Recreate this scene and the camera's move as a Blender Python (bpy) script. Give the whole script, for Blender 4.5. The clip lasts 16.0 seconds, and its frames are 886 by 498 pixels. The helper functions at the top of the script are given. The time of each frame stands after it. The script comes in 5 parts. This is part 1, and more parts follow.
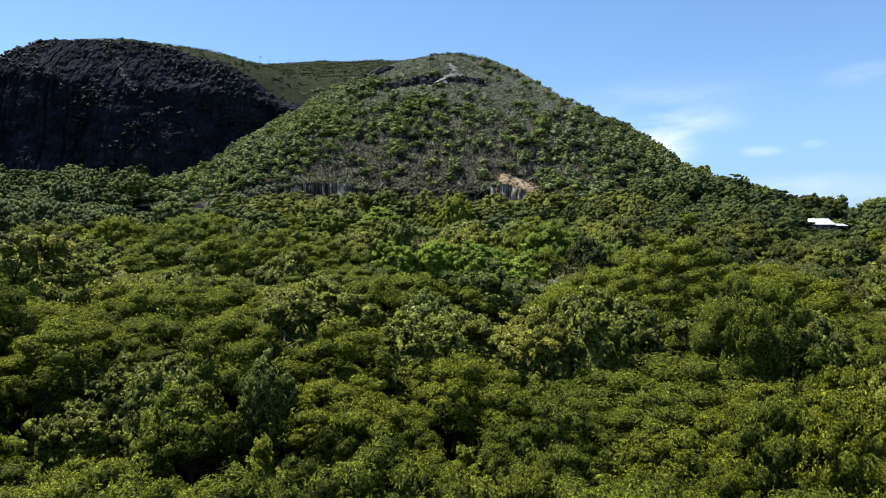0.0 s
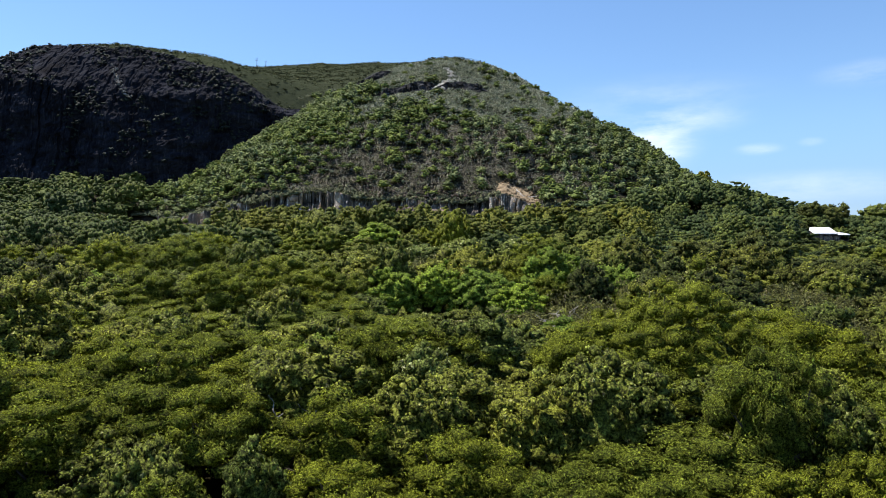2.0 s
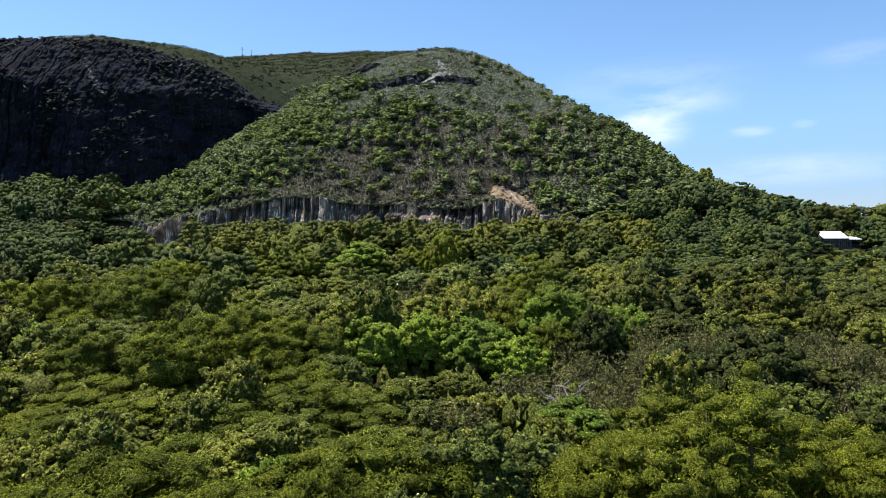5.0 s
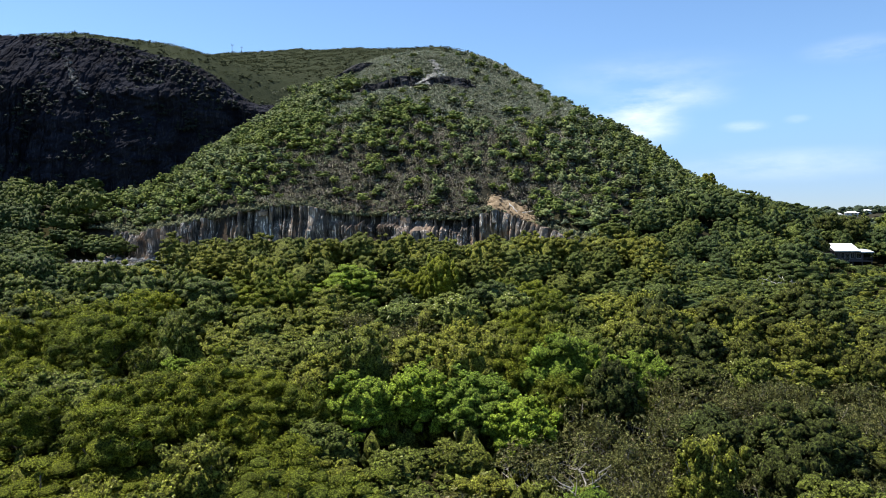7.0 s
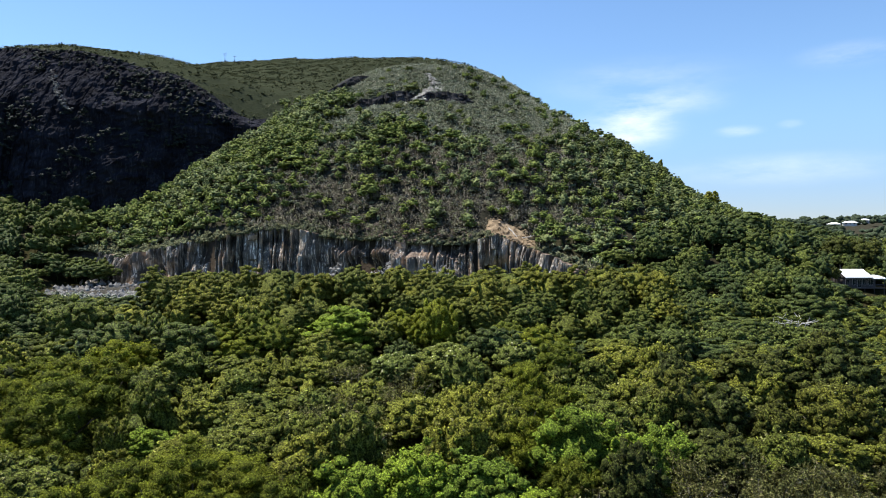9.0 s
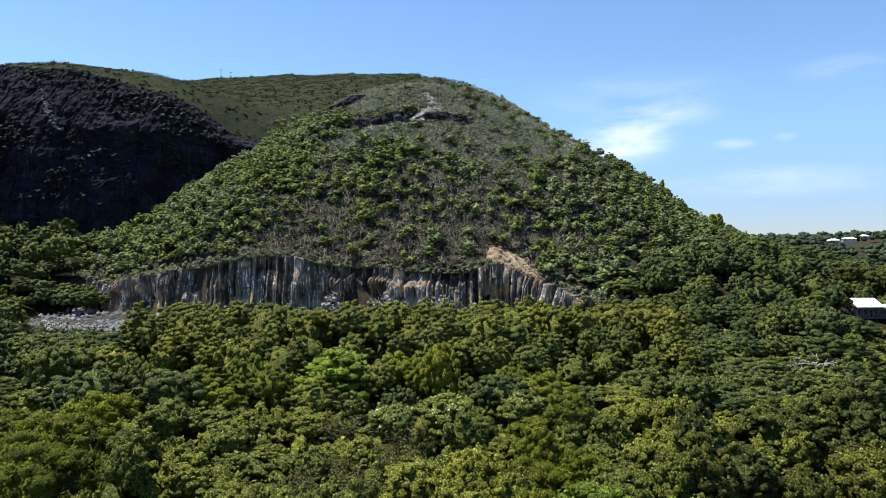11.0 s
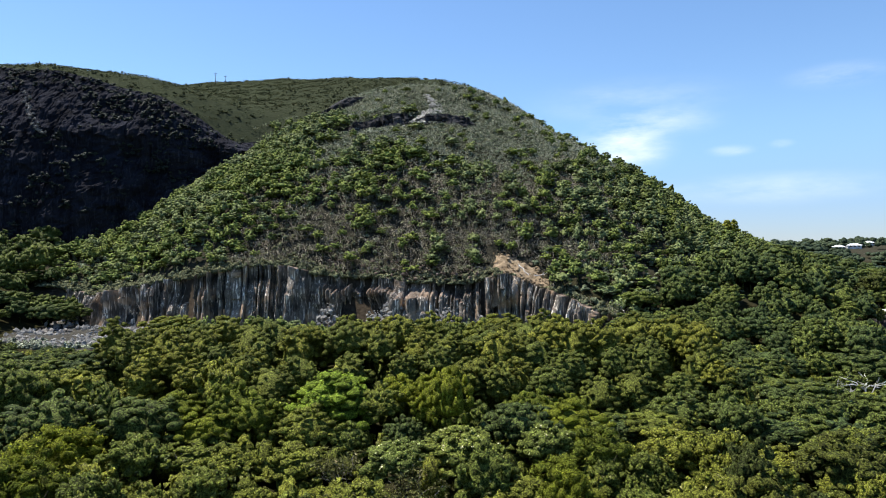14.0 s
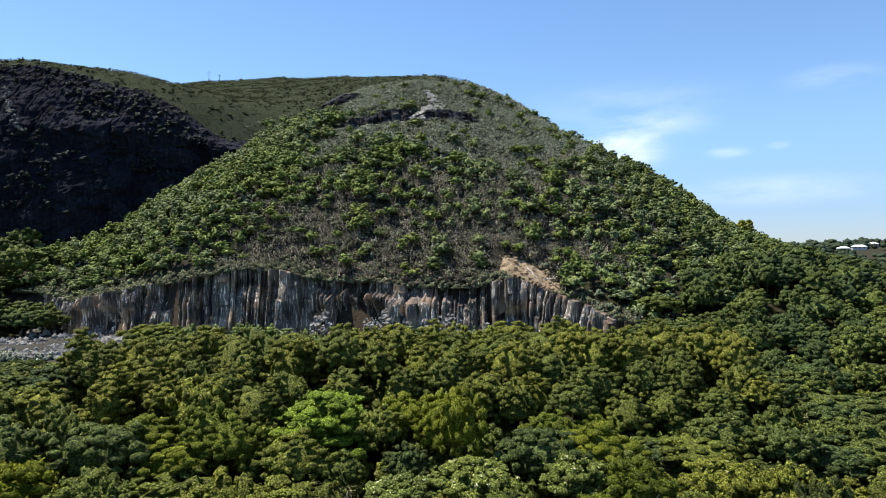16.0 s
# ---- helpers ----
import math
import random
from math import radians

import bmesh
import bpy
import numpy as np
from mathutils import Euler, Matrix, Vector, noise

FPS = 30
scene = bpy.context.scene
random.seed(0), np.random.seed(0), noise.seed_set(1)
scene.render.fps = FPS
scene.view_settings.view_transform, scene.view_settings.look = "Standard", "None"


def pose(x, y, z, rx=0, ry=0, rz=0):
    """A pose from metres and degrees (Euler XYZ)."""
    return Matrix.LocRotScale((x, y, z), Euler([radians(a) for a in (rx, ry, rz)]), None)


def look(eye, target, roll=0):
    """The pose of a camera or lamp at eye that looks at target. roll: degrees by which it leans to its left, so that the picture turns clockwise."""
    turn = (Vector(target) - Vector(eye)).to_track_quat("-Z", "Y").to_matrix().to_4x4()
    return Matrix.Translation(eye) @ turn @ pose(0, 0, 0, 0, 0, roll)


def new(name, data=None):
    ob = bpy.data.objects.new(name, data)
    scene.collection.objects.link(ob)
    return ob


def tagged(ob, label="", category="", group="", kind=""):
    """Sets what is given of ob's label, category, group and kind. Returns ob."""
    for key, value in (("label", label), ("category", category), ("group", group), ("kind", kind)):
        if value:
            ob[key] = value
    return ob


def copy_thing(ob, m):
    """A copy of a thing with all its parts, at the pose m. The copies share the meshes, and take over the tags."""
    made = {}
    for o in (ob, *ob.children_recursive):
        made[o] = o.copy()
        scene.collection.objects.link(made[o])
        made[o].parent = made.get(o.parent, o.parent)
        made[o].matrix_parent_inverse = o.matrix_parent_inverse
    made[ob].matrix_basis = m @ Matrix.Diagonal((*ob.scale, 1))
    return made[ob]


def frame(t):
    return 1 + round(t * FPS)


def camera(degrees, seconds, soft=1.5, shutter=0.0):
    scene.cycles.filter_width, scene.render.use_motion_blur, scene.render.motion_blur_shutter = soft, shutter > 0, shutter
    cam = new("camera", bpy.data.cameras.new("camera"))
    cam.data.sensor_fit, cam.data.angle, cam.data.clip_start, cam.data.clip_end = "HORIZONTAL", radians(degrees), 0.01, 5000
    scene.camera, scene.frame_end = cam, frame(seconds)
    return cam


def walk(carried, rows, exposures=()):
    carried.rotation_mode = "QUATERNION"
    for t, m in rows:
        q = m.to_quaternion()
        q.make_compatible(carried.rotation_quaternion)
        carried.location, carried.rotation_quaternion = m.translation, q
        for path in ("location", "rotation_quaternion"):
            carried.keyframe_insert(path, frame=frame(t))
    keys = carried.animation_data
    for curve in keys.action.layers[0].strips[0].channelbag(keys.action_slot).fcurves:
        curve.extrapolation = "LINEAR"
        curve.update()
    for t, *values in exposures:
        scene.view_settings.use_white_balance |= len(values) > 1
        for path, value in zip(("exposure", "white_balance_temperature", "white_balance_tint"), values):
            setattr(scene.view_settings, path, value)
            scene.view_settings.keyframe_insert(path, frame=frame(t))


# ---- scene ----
cam = camera(67.5, 16.0, soft=1.0)
METRES, EYE, TILT, LEAN, TURN = 80.0, 32.96, 0.0, 0.0, 1.0
ROWS = [
    (0.0, 0.0, 0.0, 0.0, -0.0, 0.34, -0.27),
    (0.5, -0.0, -0.0002, 0.0126, -0.03, 0.37, -0.23),
    (1.0, -0.0006, 0.0043, 0.0259, -0.07, 0.38, -0.22),
    (1.5, -0.0006, 0.015, 0.0394, -0.11, 0.35, -0.19),
    (2.0, 0.0, 0.0317, 0.0537, -0.15, 0.22, -0.11),
    (2.5, 0.0016, 0.0519, 0.0696, -0.19, 0.05, -0.05),
    (3.0, 0.0041, 0.0753, 0.088, -0.25, -0.19, 0.01),
    (3.5, 0.0072, 0.1019, 0.1056, -0.34, -0.43, 0.11),
    (4.0, 0.0106, 0.1323, 0.1231, -0.45, -0.66, 0.2),
    (6.5, 0.0113, 0.2955, 0.2106, -1.1, -1.55, 0.28),
    (7.0, 0.0102, 0.3276, 0.231, -1.22, -1.6, 0.24),
    (7.5, 0.0094, 0.3568, 0.253, -1.33, -1.62, 0.24),
    (8.0, 0.0089, 0.3855, 0.2748, -1.42, -1.55, 0.24),
    (8.5, 0.0079, 0.4131, 0.2959, -1.52, -1.41, 0.24),
    (9.0, 0.0072, 0.438, 0.3168, -1.61, -1.24, 0.22),
    (11.5, -0.0012, 0.5443, 0.3859, -1.92, 0.04, 0.18),
    (12.0, -0.0028, 0.5679, 0.3871, -1.95, 0.25, 0.19),
    (12.5, -0.0053, 0.5946, 0.3872, -1.99, 0.34, 0.19),
    (13.0, -0.0077, 0.6243, 0.3871, -2.01, 0.36, 0.22),
    (13.5, -0.0117, 0.6581, 0.3858, -2.05, 0.39, 0.25),
    (14.0, -0.0169, 0.6957, 0.3847, -2.08, 0.4, 0.3),
    (14.5, -0.0225, 0.7314, 0.3839, -2.14, 0.4, 0.34),
    (15.0, -0.0258, 0.7719, 0.3838, -2.17, 0.46, 0.42),
    (15.5, -0.0281, 0.8161, 0.3825, -2.22, 0.57, 0.42),
    (16.0, -0.0272, 0.8622, 0.3842, -2.26, 0.62, 0.46),
]
walk(cam, [(t, pose(0, 0, EYE, TILT, LEAN, TURN) @ pose(METRES * x, METRES * y, METRES * z, 90 + pitch, roll, yaw)) for t, x, y, z, yaw, pitch, roll in ROWS])


# ---- sky and sun ----
SUN_TO = Vector((-0.36, 0.19, 0.91)).normalized()
world = bpy.data.worlds.new("sky")
scene.world = world
world.use_nodes = True
wn, wl = world.node_tree.nodes, world.node_tree.links
wn.clear()


def wnode(kind, **kw):
    n = wn.new(kind)
    for k, v in kw.items():
        if k == "operation":
            n.operation = v
        elif k == "blend_type":
            n.blend_type = v
        elif k == "data_type":
            n.data_type = v
    return n


sky = wnode("ShaderNodeTexSky")
sky.sky_type, sky.sun_disc = "NISHITA", False
sky.sun_elevation = math.asin(SUN_TO.z)
sky.sun_rotation = math.atan2(SUN_TO.x, SUN_TO.y)
sky.altitude, sky.air_density, sky.dust_density, sky.ozone_density = 30.0, 1.1, 0.1, 3.5
SKY_STRENGTH = 0.088


def cloud_wisps():
    """Thin fair-weather wisps low in the sky: streaky noise, gathered round a few directions."""
    coord = wnode("ShaderNodeTexCoord")
    grain = wnode("ShaderNodeTexNoise")
    stretch = wnode("ShaderNodeMapping")
    stretch.inputs["Scale"].default_value = (7.0, 7.0, 26.0)
    wl.new(coord.outputs["Generated"], stretch.inputs["Vector"])
    wl.new(stretch.outputs["Vector"], grain.inputs["Vector"])
    grain.inputs["Scale"].default_value, grain.inputs["Detail"].default_value = 1.0, 7.0
    grain.inputs["Roughness"].default_value = 0.62
    total = None
    for yaw, up, wide, tall, amount in ((16.2, 8.7, 3.4, 1.9, 0.95), (19.3, 10.6, 4.0, 1.1, 0.38), (32.0, 12.9, 3.0, 0.8, 0.30), (24.6, 8.0, 1.5, 0.4, 0.5), (28.2, 8.3, 0.8, 0.3, 0.3), (27.5, 4.9, 8.0, 1.1, 0.3), (17.0, 12.4, 7.0, 1.6, 0.2)):
        a, b = radians(yaw), radians(up)
        centre = Vector((math.sin(a) * math.cos(b), math.cos(a) * math.cos(b), math.sin(b)))
        away = wnode("ShaderNodeVectorMath", operation="SUBTRACT")
        wl.new(coord.outputs["Generated"], away.inputs[0])
        away.inputs[1].default_value = centre
        flat = wnode("ShaderNodeVectorMath", operation="MULTIPLY")
        wl.new(away.outputs[0], flat.inputs[0])
        k = 1 / radians(wide)
        flat.inputs[1].default_value = (k, k, 1 / radians(tall))
        size = wnode("ShaderNodeVectorMath", operation="LENGTH")
        wl.new(flat.outputs[0], size.inputs[0])
        near = wnode("ShaderNodeMapRange")
        near.interpolation_type = "SMOOTHERSTEP"
        wl.new(size.outputs["Value"], near.inputs["Value"])
        near.inputs["From Min"].default_value, near.inputs["From Max"].default_value = 0.0, 1.6
        near.inputs["To Min"].default_value, near.inputs["To Max"].default_value = amount, 0.0
        if total is None:
            total = near.outputs["Result"]
        else:
            add = wnode("ShaderNodeMath", operation="ADD")
            wl.new(total, add.inputs[0])
            wl.new(near.outputs["Result"], add.inputs[1])
            total = add.outputs[0]
    sharp = wnode("ShaderNodeMapRange")
    wl.new(grain.outputs["Fac"], sharp.inputs["Value"])
    sharp.inputs["From Min"].default_value, sharp.inputs["From Max"].default_value = 0.34, 0.72
    veil = wnode("ShaderNodeMath", operation="MULTIPLY")
    wl.new(total, veil.inputs[0])
    wl.new(sharp.outputs["Result"], veil.inputs[1])
    return veil.outputs[0]


clouds = wnode("ShaderNodeMix", data_type="RGBA")
wl.new(cloud_wisps(), clouds.inputs["Factor"])
tone = wnode("ShaderNodeMix", data_type="RGBA", blend_type="MULTIPLY")
tone.inputs["Factor"].default_value = 1.0
wl.new(sky.outputs["Color"], tone.inputs["A"])
height = wnode("ShaderNodeSeparateXYZ")
wl.new(wnode("ShaderNodeTexCoord").outputs["Generated"], height.inputs[0])
haze = wnode("ShaderNodeMapRange")
haze.interpolation_type = "SMOOTHERSTEP"
wl.new(height.outputs["Z"], haze.inputs["Value"])
haze.inputs["From Min"].default_value, haze.inputs["From Max"].default_value = 0.0, 0.22
tints = wnode("ShaderNodeMix", data_type="RGBA")
wl.new(haze.outputs["Result"], tints.inputs["Factor"])
tints.inputs["A"].default_value = (0.56, 0.67, 0.98, 1)
tints.inputs["B"].default_value = (0.88, 1.01, 1.14, 1)
wl.new(tints.outputs["Result"], tone.inputs["B"])
wl.new(tone.outputs["Result"], clouds.inputs["A"])
clouds.inputs["B"].default_value = (8.6, 8.9, 9.2, 1)
glow = wnode("ShaderNodeBackground")
wl.new(clouds.outputs["Result"], glow.inputs["Color"])
glow.inputs["Strength"].default_value = SKY_STRENGTH
wout = wnode("ShaderNodeOutputWorld")
wl.new(glow.outputs["Background"], wout.inputs["Surface"])

sun = new("sun", bpy.data.lights.new("sun", "SUN"))
sun.data.energy, sun.data.angle, sun.data.color = 5.0, radians(0.53), (1.0, 0.95, 0.86)
sun.matrix_world = look(SUN_TO * 900, (0, 0, 0))
scene.view_settings.exposure = 0.85


# ---- materials ----
def material(name):
    m = bpy.data.materials.new(name)
    m.use_nodes = True
    m.node_tree.nodes.clear()
    out = m.node_tree.nodes.new("ShaderNodeOutputMaterial")
    return m, m.node_tree.nodes, m.node_tree.links, out


def ramp_of(nodes, stops):
    r = nodes.new("ShaderNodeValToRGB")
    while len(r.color_ramp.elements) < len(stops):
        r.color_ramp.elements.new(0.5)
    for e, (p, c) in zip(r.color_ramp.elements, stops):
        e.position, e.color = p, (*c, 1)
    return r


def noise_of(nodes, links, scale, detail=4.0, rough=0.6, stretch=None, space="position"):
    """A noise texture in world metres, or in the object's own."""
    tex = nodes.new("ShaderNodeTexNoise")
    tex.inputs["Scale"].default_value, tex.inputs["Detail"].default_value, tex.inputs["Roughness"].default_value = scale, detail, rough
    if space == "position":
        src = nodes.new("ShaderNodeNewGeometry").outputs["Position"]
    else:
        src = nodes.new("ShaderNodeTexCoord").outputs["Object"]
    if stretch:
        mp = nodes.new("ShaderNodeMapping")
        mp.inputs["Scale"].default_value = stretch
        links.new(src, mp.inputs["Vector"])
        src = mp.outputs["Vector"]
    links.new(src, tex.inputs["Vector"])
    return tex


def mix_of(nodes, links, fac, a, b, how="MIX"):
    m = nodes.new("ShaderNodeMix")
    m.data_type, m.blend_type = "RGBA", how
    for socket, v in (("Factor", fac), ("A", a), ("B", b)):
        if hasattr(v, "links"):
            links.new(v, m.inputs[socket])
        elif isinstance(v, (int, float)):
            m.inputs[socket].default_value = v
        else:
            m.inputs[socket].default_value = (*v, 1)
    return m.outputs["Result"]


def ranged(nodes, links, src, lo, hi, to_lo=0.0, to_hi=1.0):
    r = nodes.new("ShaderNodeMapRange")
    links.new(src, r.inputs["Value"])
    for k, v in (("From Min", lo), ("From Max", hi), ("To Min", to_lo), ("To Max", to_hi)):
        r.inputs[k].default_value = v
    return r.outputs["Result"]


def finish(nodes, links, out, colour, rough=0.8, bump=None, bump_strength=0.4, bump_size=0.1, metal=0.0, specular=0.3):
    p = nodes.new("ShaderNodeBsdfPrincipled")
    if hasattr(colour, "links"):
        links.new(colour, p.inputs["Base Color"])
    else:
        p.inputs["Base Color"].default_value = (*colour, 1)
    if hasattr(rough, "links"):
        links.new(rough, p.inputs["Roughness"])
    else:
        p.inputs["Roughness"].default_value = rough
    p.inputs["Metallic"].default_value = metal
    p.inputs["Specular IOR Level"].default_value = specular
    if bump is not None:
        b = nodes.new("ShaderNodeBump")
        b.inputs["Strength"].default_value, b.inputs["Distance"].default_value = bump_strength, bump_size
        links.new(bump, b.inputs["Height"])
        links.new(b.outputs["Normal"], p.inputs["Normal"])
    links.new(p.outputs["BSDF"], out.inputs["Surface"])
    return p


def foliage(name, young, old, dry, thin=0.22, grain=3.6, gloss=0.08):
    """Leaves: each tree leans to one of two greens, each leaf differs a little, a few are dry; fine leafy relief
    between the sprays, and noise that paints lit leaves and dark gaps into the colour.
    """
    m, n, l, out = material(name)
    info = n.new("ShaderNodeObjectInfo")
    attr, vary = n.new("ShaderNodeAttribute"), n.new("ShaderNodeAttribute")
    attr.attribute_name, vary.attribute_name = "tint", "vary"
    tree = n.new("ShaderNodeMath")
    tree.operation = "ADD"
    l.new(info.outputs["Random"], tree.inputs[0])
    l.new(attr.outputs["Fac"], tree.inputs[1])
    turn = n.new("ShaderNodeMath")
    turn.operation = "FRACT"
    l.new(tree.outputs[0], turn.inputs[0])
    base = mix_of(n, l, turn.outputs[0], young, old)
    leaf = vary.outputs["Fac"]
    base = mix_of(n, l, ranged(n, l, leaf, 0.88, 1.0, 0.0, 0.7), base, dry)
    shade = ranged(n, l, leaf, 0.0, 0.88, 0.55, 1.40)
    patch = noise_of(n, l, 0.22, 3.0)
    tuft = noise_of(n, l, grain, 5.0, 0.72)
    both = n.new("ShaderNodeMath")
    both.operation = "MULTIPLY"
    l.new(shade, both.inputs[0])
    l.new(ranged(n, l, patch.outputs["Fac"], 0.3, 0.7, 0.75, 1.22), both.inputs[1])
    # Two noises multiply the colour: lit leaf tips against shadowed gaps.
    three = n.new("ShaderNodeMath")
    three.operation = "MULTIPLY"
    l.new(both.outputs[0], three.inputs[0])
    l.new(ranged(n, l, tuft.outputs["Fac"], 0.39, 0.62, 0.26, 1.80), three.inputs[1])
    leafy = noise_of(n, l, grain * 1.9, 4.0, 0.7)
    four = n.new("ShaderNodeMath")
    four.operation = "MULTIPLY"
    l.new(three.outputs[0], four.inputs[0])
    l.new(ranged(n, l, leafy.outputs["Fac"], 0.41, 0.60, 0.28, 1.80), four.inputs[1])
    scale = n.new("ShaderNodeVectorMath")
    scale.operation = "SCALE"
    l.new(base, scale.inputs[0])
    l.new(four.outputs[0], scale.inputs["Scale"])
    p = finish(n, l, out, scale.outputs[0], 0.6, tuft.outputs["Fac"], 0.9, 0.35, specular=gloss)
    back = n.new("ShaderNodeBsdfTranslucent")
    l.new(scale.outputs[0], back.inputs["Color"])
    blend = n.new("ShaderNodeMixShader")
    blend.inputs[0].default_value = thin
    l.new(p.outputs["BSDF"], blend.inputs[1])
    l.new(back.outputs["BSDF"], blend.inputs[2])
    l.new(blend.outputs["Shader"], out.inputs["Surface"])
    return m


def bark(name, dark, pale):
    m, n, l, out = material(name)
    a = noise_of(n, l, 3.0, 5.0, 0.65, (1, 1, 0.25), "object")
    r = ramp_of(n, [(0.3, dark), (0.62, pale)])
    l.new(a.outputs["Fac"], r.inputs["Fac"])
    finish(n, l, out, r.outputs["Color"], 0.85, a.outputs["Fac"], 0.5, 0.03)
    return m


def rock(name, dark, mid, pale, rust, streak=0.5, rusty=0.5, size=1.0, swing=(0.7, 1.3), gloss=0.1, ledge=None):
    """Columnar volcanic rock: dark faces, pale mineral runs down the columns, rusty weathered patches, lichen grain."""
    m, n, l, out = material(name)
    broad = noise_of(n, l, 0.09 / size, 3.0)
    runs = noise_of(n, l, 0.9 / size, 5.0, 0.62, (1, 1, 0.10))
    grain = noise_of(n, l, 3.2 / size, 6.0, 0.7)
    r = ramp_of(n, [(0.28, dark), (0.62, mid)])
    l.new(grain.outputs["Fac"], r.inputs["Fac"])
    col = mix_of(n, l, ranged(n, l, runs.outputs["Fac"], 0.55, 0.62, 0.0, streak), r.outputs["Color"], pale)
    patch = noise_of(n, l, 0.055 / size, 4.0, 0.55, (1.0, 1.0, 1.6))
    col = mix_of(n, l, ranged(n, l, patch.outputs["Fac"], 0.53, 0.68, 0.0, rusty), col, rust)
    if ledge:
        lie = n.new("ShaderNodeSeparateXYZ")
        l.new(n.new("ShaderNodeNewGeometry").outputs["Normal"], lie.inputs[0])
        col = mix_of(n, l, ranged(n, l, lie.outputs["Z"], 0.55, 0.82, 0.0, 0.7), col, ledge)
    tone = ranged(n, l, broad.outputs["Fac"], 0.33, 0.67, *swing)
    scale = n.new("ShaderNodeVectorMath")
    scale.operation = "SCALE"
    l.new(col, scale.inputs[0])
    l.new(tone, scale.inputs["Scale"])
    relief = n.new("ShaderNodeMath")
    relief.operation = "ADD"
    l.new(grain.outputs["Fac"], relief.inputs[0])
    l.new(runs.outputs["Fac"], relief.inputs[1])
    finish(n, l, out, scale.outputs[0], 0.95, relief.outputs[0], 1.0, 0.5 * size, specular=gloss)
    return m


def soil(name, dark, pale, scale=0.5):
    m, n, l, out = material(name)
    a, b = noise_of(n, l, scale, 6.0, 0.65), noise_of(n, l, scale * 9, 4.0)
    r = ramp_of(n, [(0.3, dark), (0.68, pale)])
    l.new(a.outputs["Fac"], r.inputs["Fac"])
    col = mix_of(n, l, ranged(n, l, b.outputs["Fac"], 0.35, 0.65, 0.0, 0.4), r.outputs["Color"], dark)
    finish(n, l, out, col, 1.0, b.outputs["Fac"], 0.6, 0.15, specular=0.05)
    return m


def paint(name, colour, rough=0.5, metal=0.0, wear=0.12):
    m, n, l, out = material(name)
    a = noise_of(n, l, 1.3, 5.0, 0.6, None, "object")
    col = mix_of(n, l, ranged(n, l, a.outputs["Fac"], 0.4, 0.75, 0.0, wear), colour, tuple(c * 0.4 for c in colour))
    finish(n, l, out, col, rough, metal=metal)
    return m


def ground_material():
    """Leaf litter under the trees, olive grass on the open tops, bare earth where it is steep."""
    m, n, l, out = material("ground")
    fine, broad = noise_of(n, l, 1.1, 6.0, 0.7), noise_of(n, l, 0.06, 4.0)
    litter = ramp_of(n, [(0.3, (0.014, 0.014, 0.007)), (0.55, (0.030, 0.028, 0.013)), (0.75, (0.060, 0.048, 0.028))])
    l.new(fine.outputs["Fac"], litter.inputs["Fac"])
    grass = ramp_of(n, [(0.3, (0.022, 0.027, 0.015)), (0.55, (0.040, 0.046, 0.028)), (0.75, (0.066, 0.068, 0.045))])
    l.new(fine.outputs["Fac"], grass.inputs["Fac"])
    geo = n.new("ShaderNodeNewGeometry")
    xyz = n.new("ShaderNodeSeparateXYZ")
    l.new(geo.outputs["Position"], xyz.inputs[0])
    wavy = n.new("ShaderNodeMath")
    wavy.operation = "MULTIPLY_ADD"
    l.new(broad.outputs["Fac"], wavy.inputs[0])
    wavy.inputs[1].default_value = 34.0
    l.new(xyz.outputs["Z"], wavy.inputs[2])
    dry = ramp_of(n, [(0.3, (0.022, 0.021, 0.015)), (0.55, (0.042, 0.040, 0.029)), (0.75, (0.07, 0.064, 0.048))])
    l.new(fine.outputs["Fac"], dry.inputs["Fac"])
    col = mix_of(n, l, ranged(n, l, wavy.outputs[0], 66, 78), litter.outputs["Color"], dry.outputs["Color"])
    col = mix_of(n, l, ranged(n, l, wavy.outputs[0], 108, 136), col, grass.outputs["Color"])
    face = n.new("ShaderNodeSeparateXYZ")
    l.new(geo.outputs["True Normal"], face.inputs[0])
    earth = ramp_of(n, [(0.3, (0.02, 0.016, 0.012)), (0.7, (0.07, 0.056, 0.042))])
    l.new(fine.outputs["Fac"], earth.inputs["Fac"])
    col = mix_of(n, l, ranged(n, l, face.outputs["Z"], 0.62, 0.5), col, earth.outputs["Color"])
    finish(n, l, out, col, 1.0, fine.outputs["Fac"], 0.7, 0.4, specular=0.0)
    return m


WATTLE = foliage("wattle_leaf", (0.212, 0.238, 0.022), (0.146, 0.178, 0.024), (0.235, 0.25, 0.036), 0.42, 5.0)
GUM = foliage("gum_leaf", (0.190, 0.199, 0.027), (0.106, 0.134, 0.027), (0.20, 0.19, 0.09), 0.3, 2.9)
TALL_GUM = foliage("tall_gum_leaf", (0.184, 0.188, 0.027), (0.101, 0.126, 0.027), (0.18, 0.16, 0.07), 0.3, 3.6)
# Hill greens lifted towards blue-grey, in place of distance haze.
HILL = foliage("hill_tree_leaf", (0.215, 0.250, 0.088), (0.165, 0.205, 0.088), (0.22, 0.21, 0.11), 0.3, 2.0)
# Dark gum leaves; at the sides they stand in for lens dimming.
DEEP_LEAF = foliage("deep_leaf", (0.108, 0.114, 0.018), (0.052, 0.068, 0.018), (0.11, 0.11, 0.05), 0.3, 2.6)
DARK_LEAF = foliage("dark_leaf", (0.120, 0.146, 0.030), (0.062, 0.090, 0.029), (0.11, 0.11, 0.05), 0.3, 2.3)
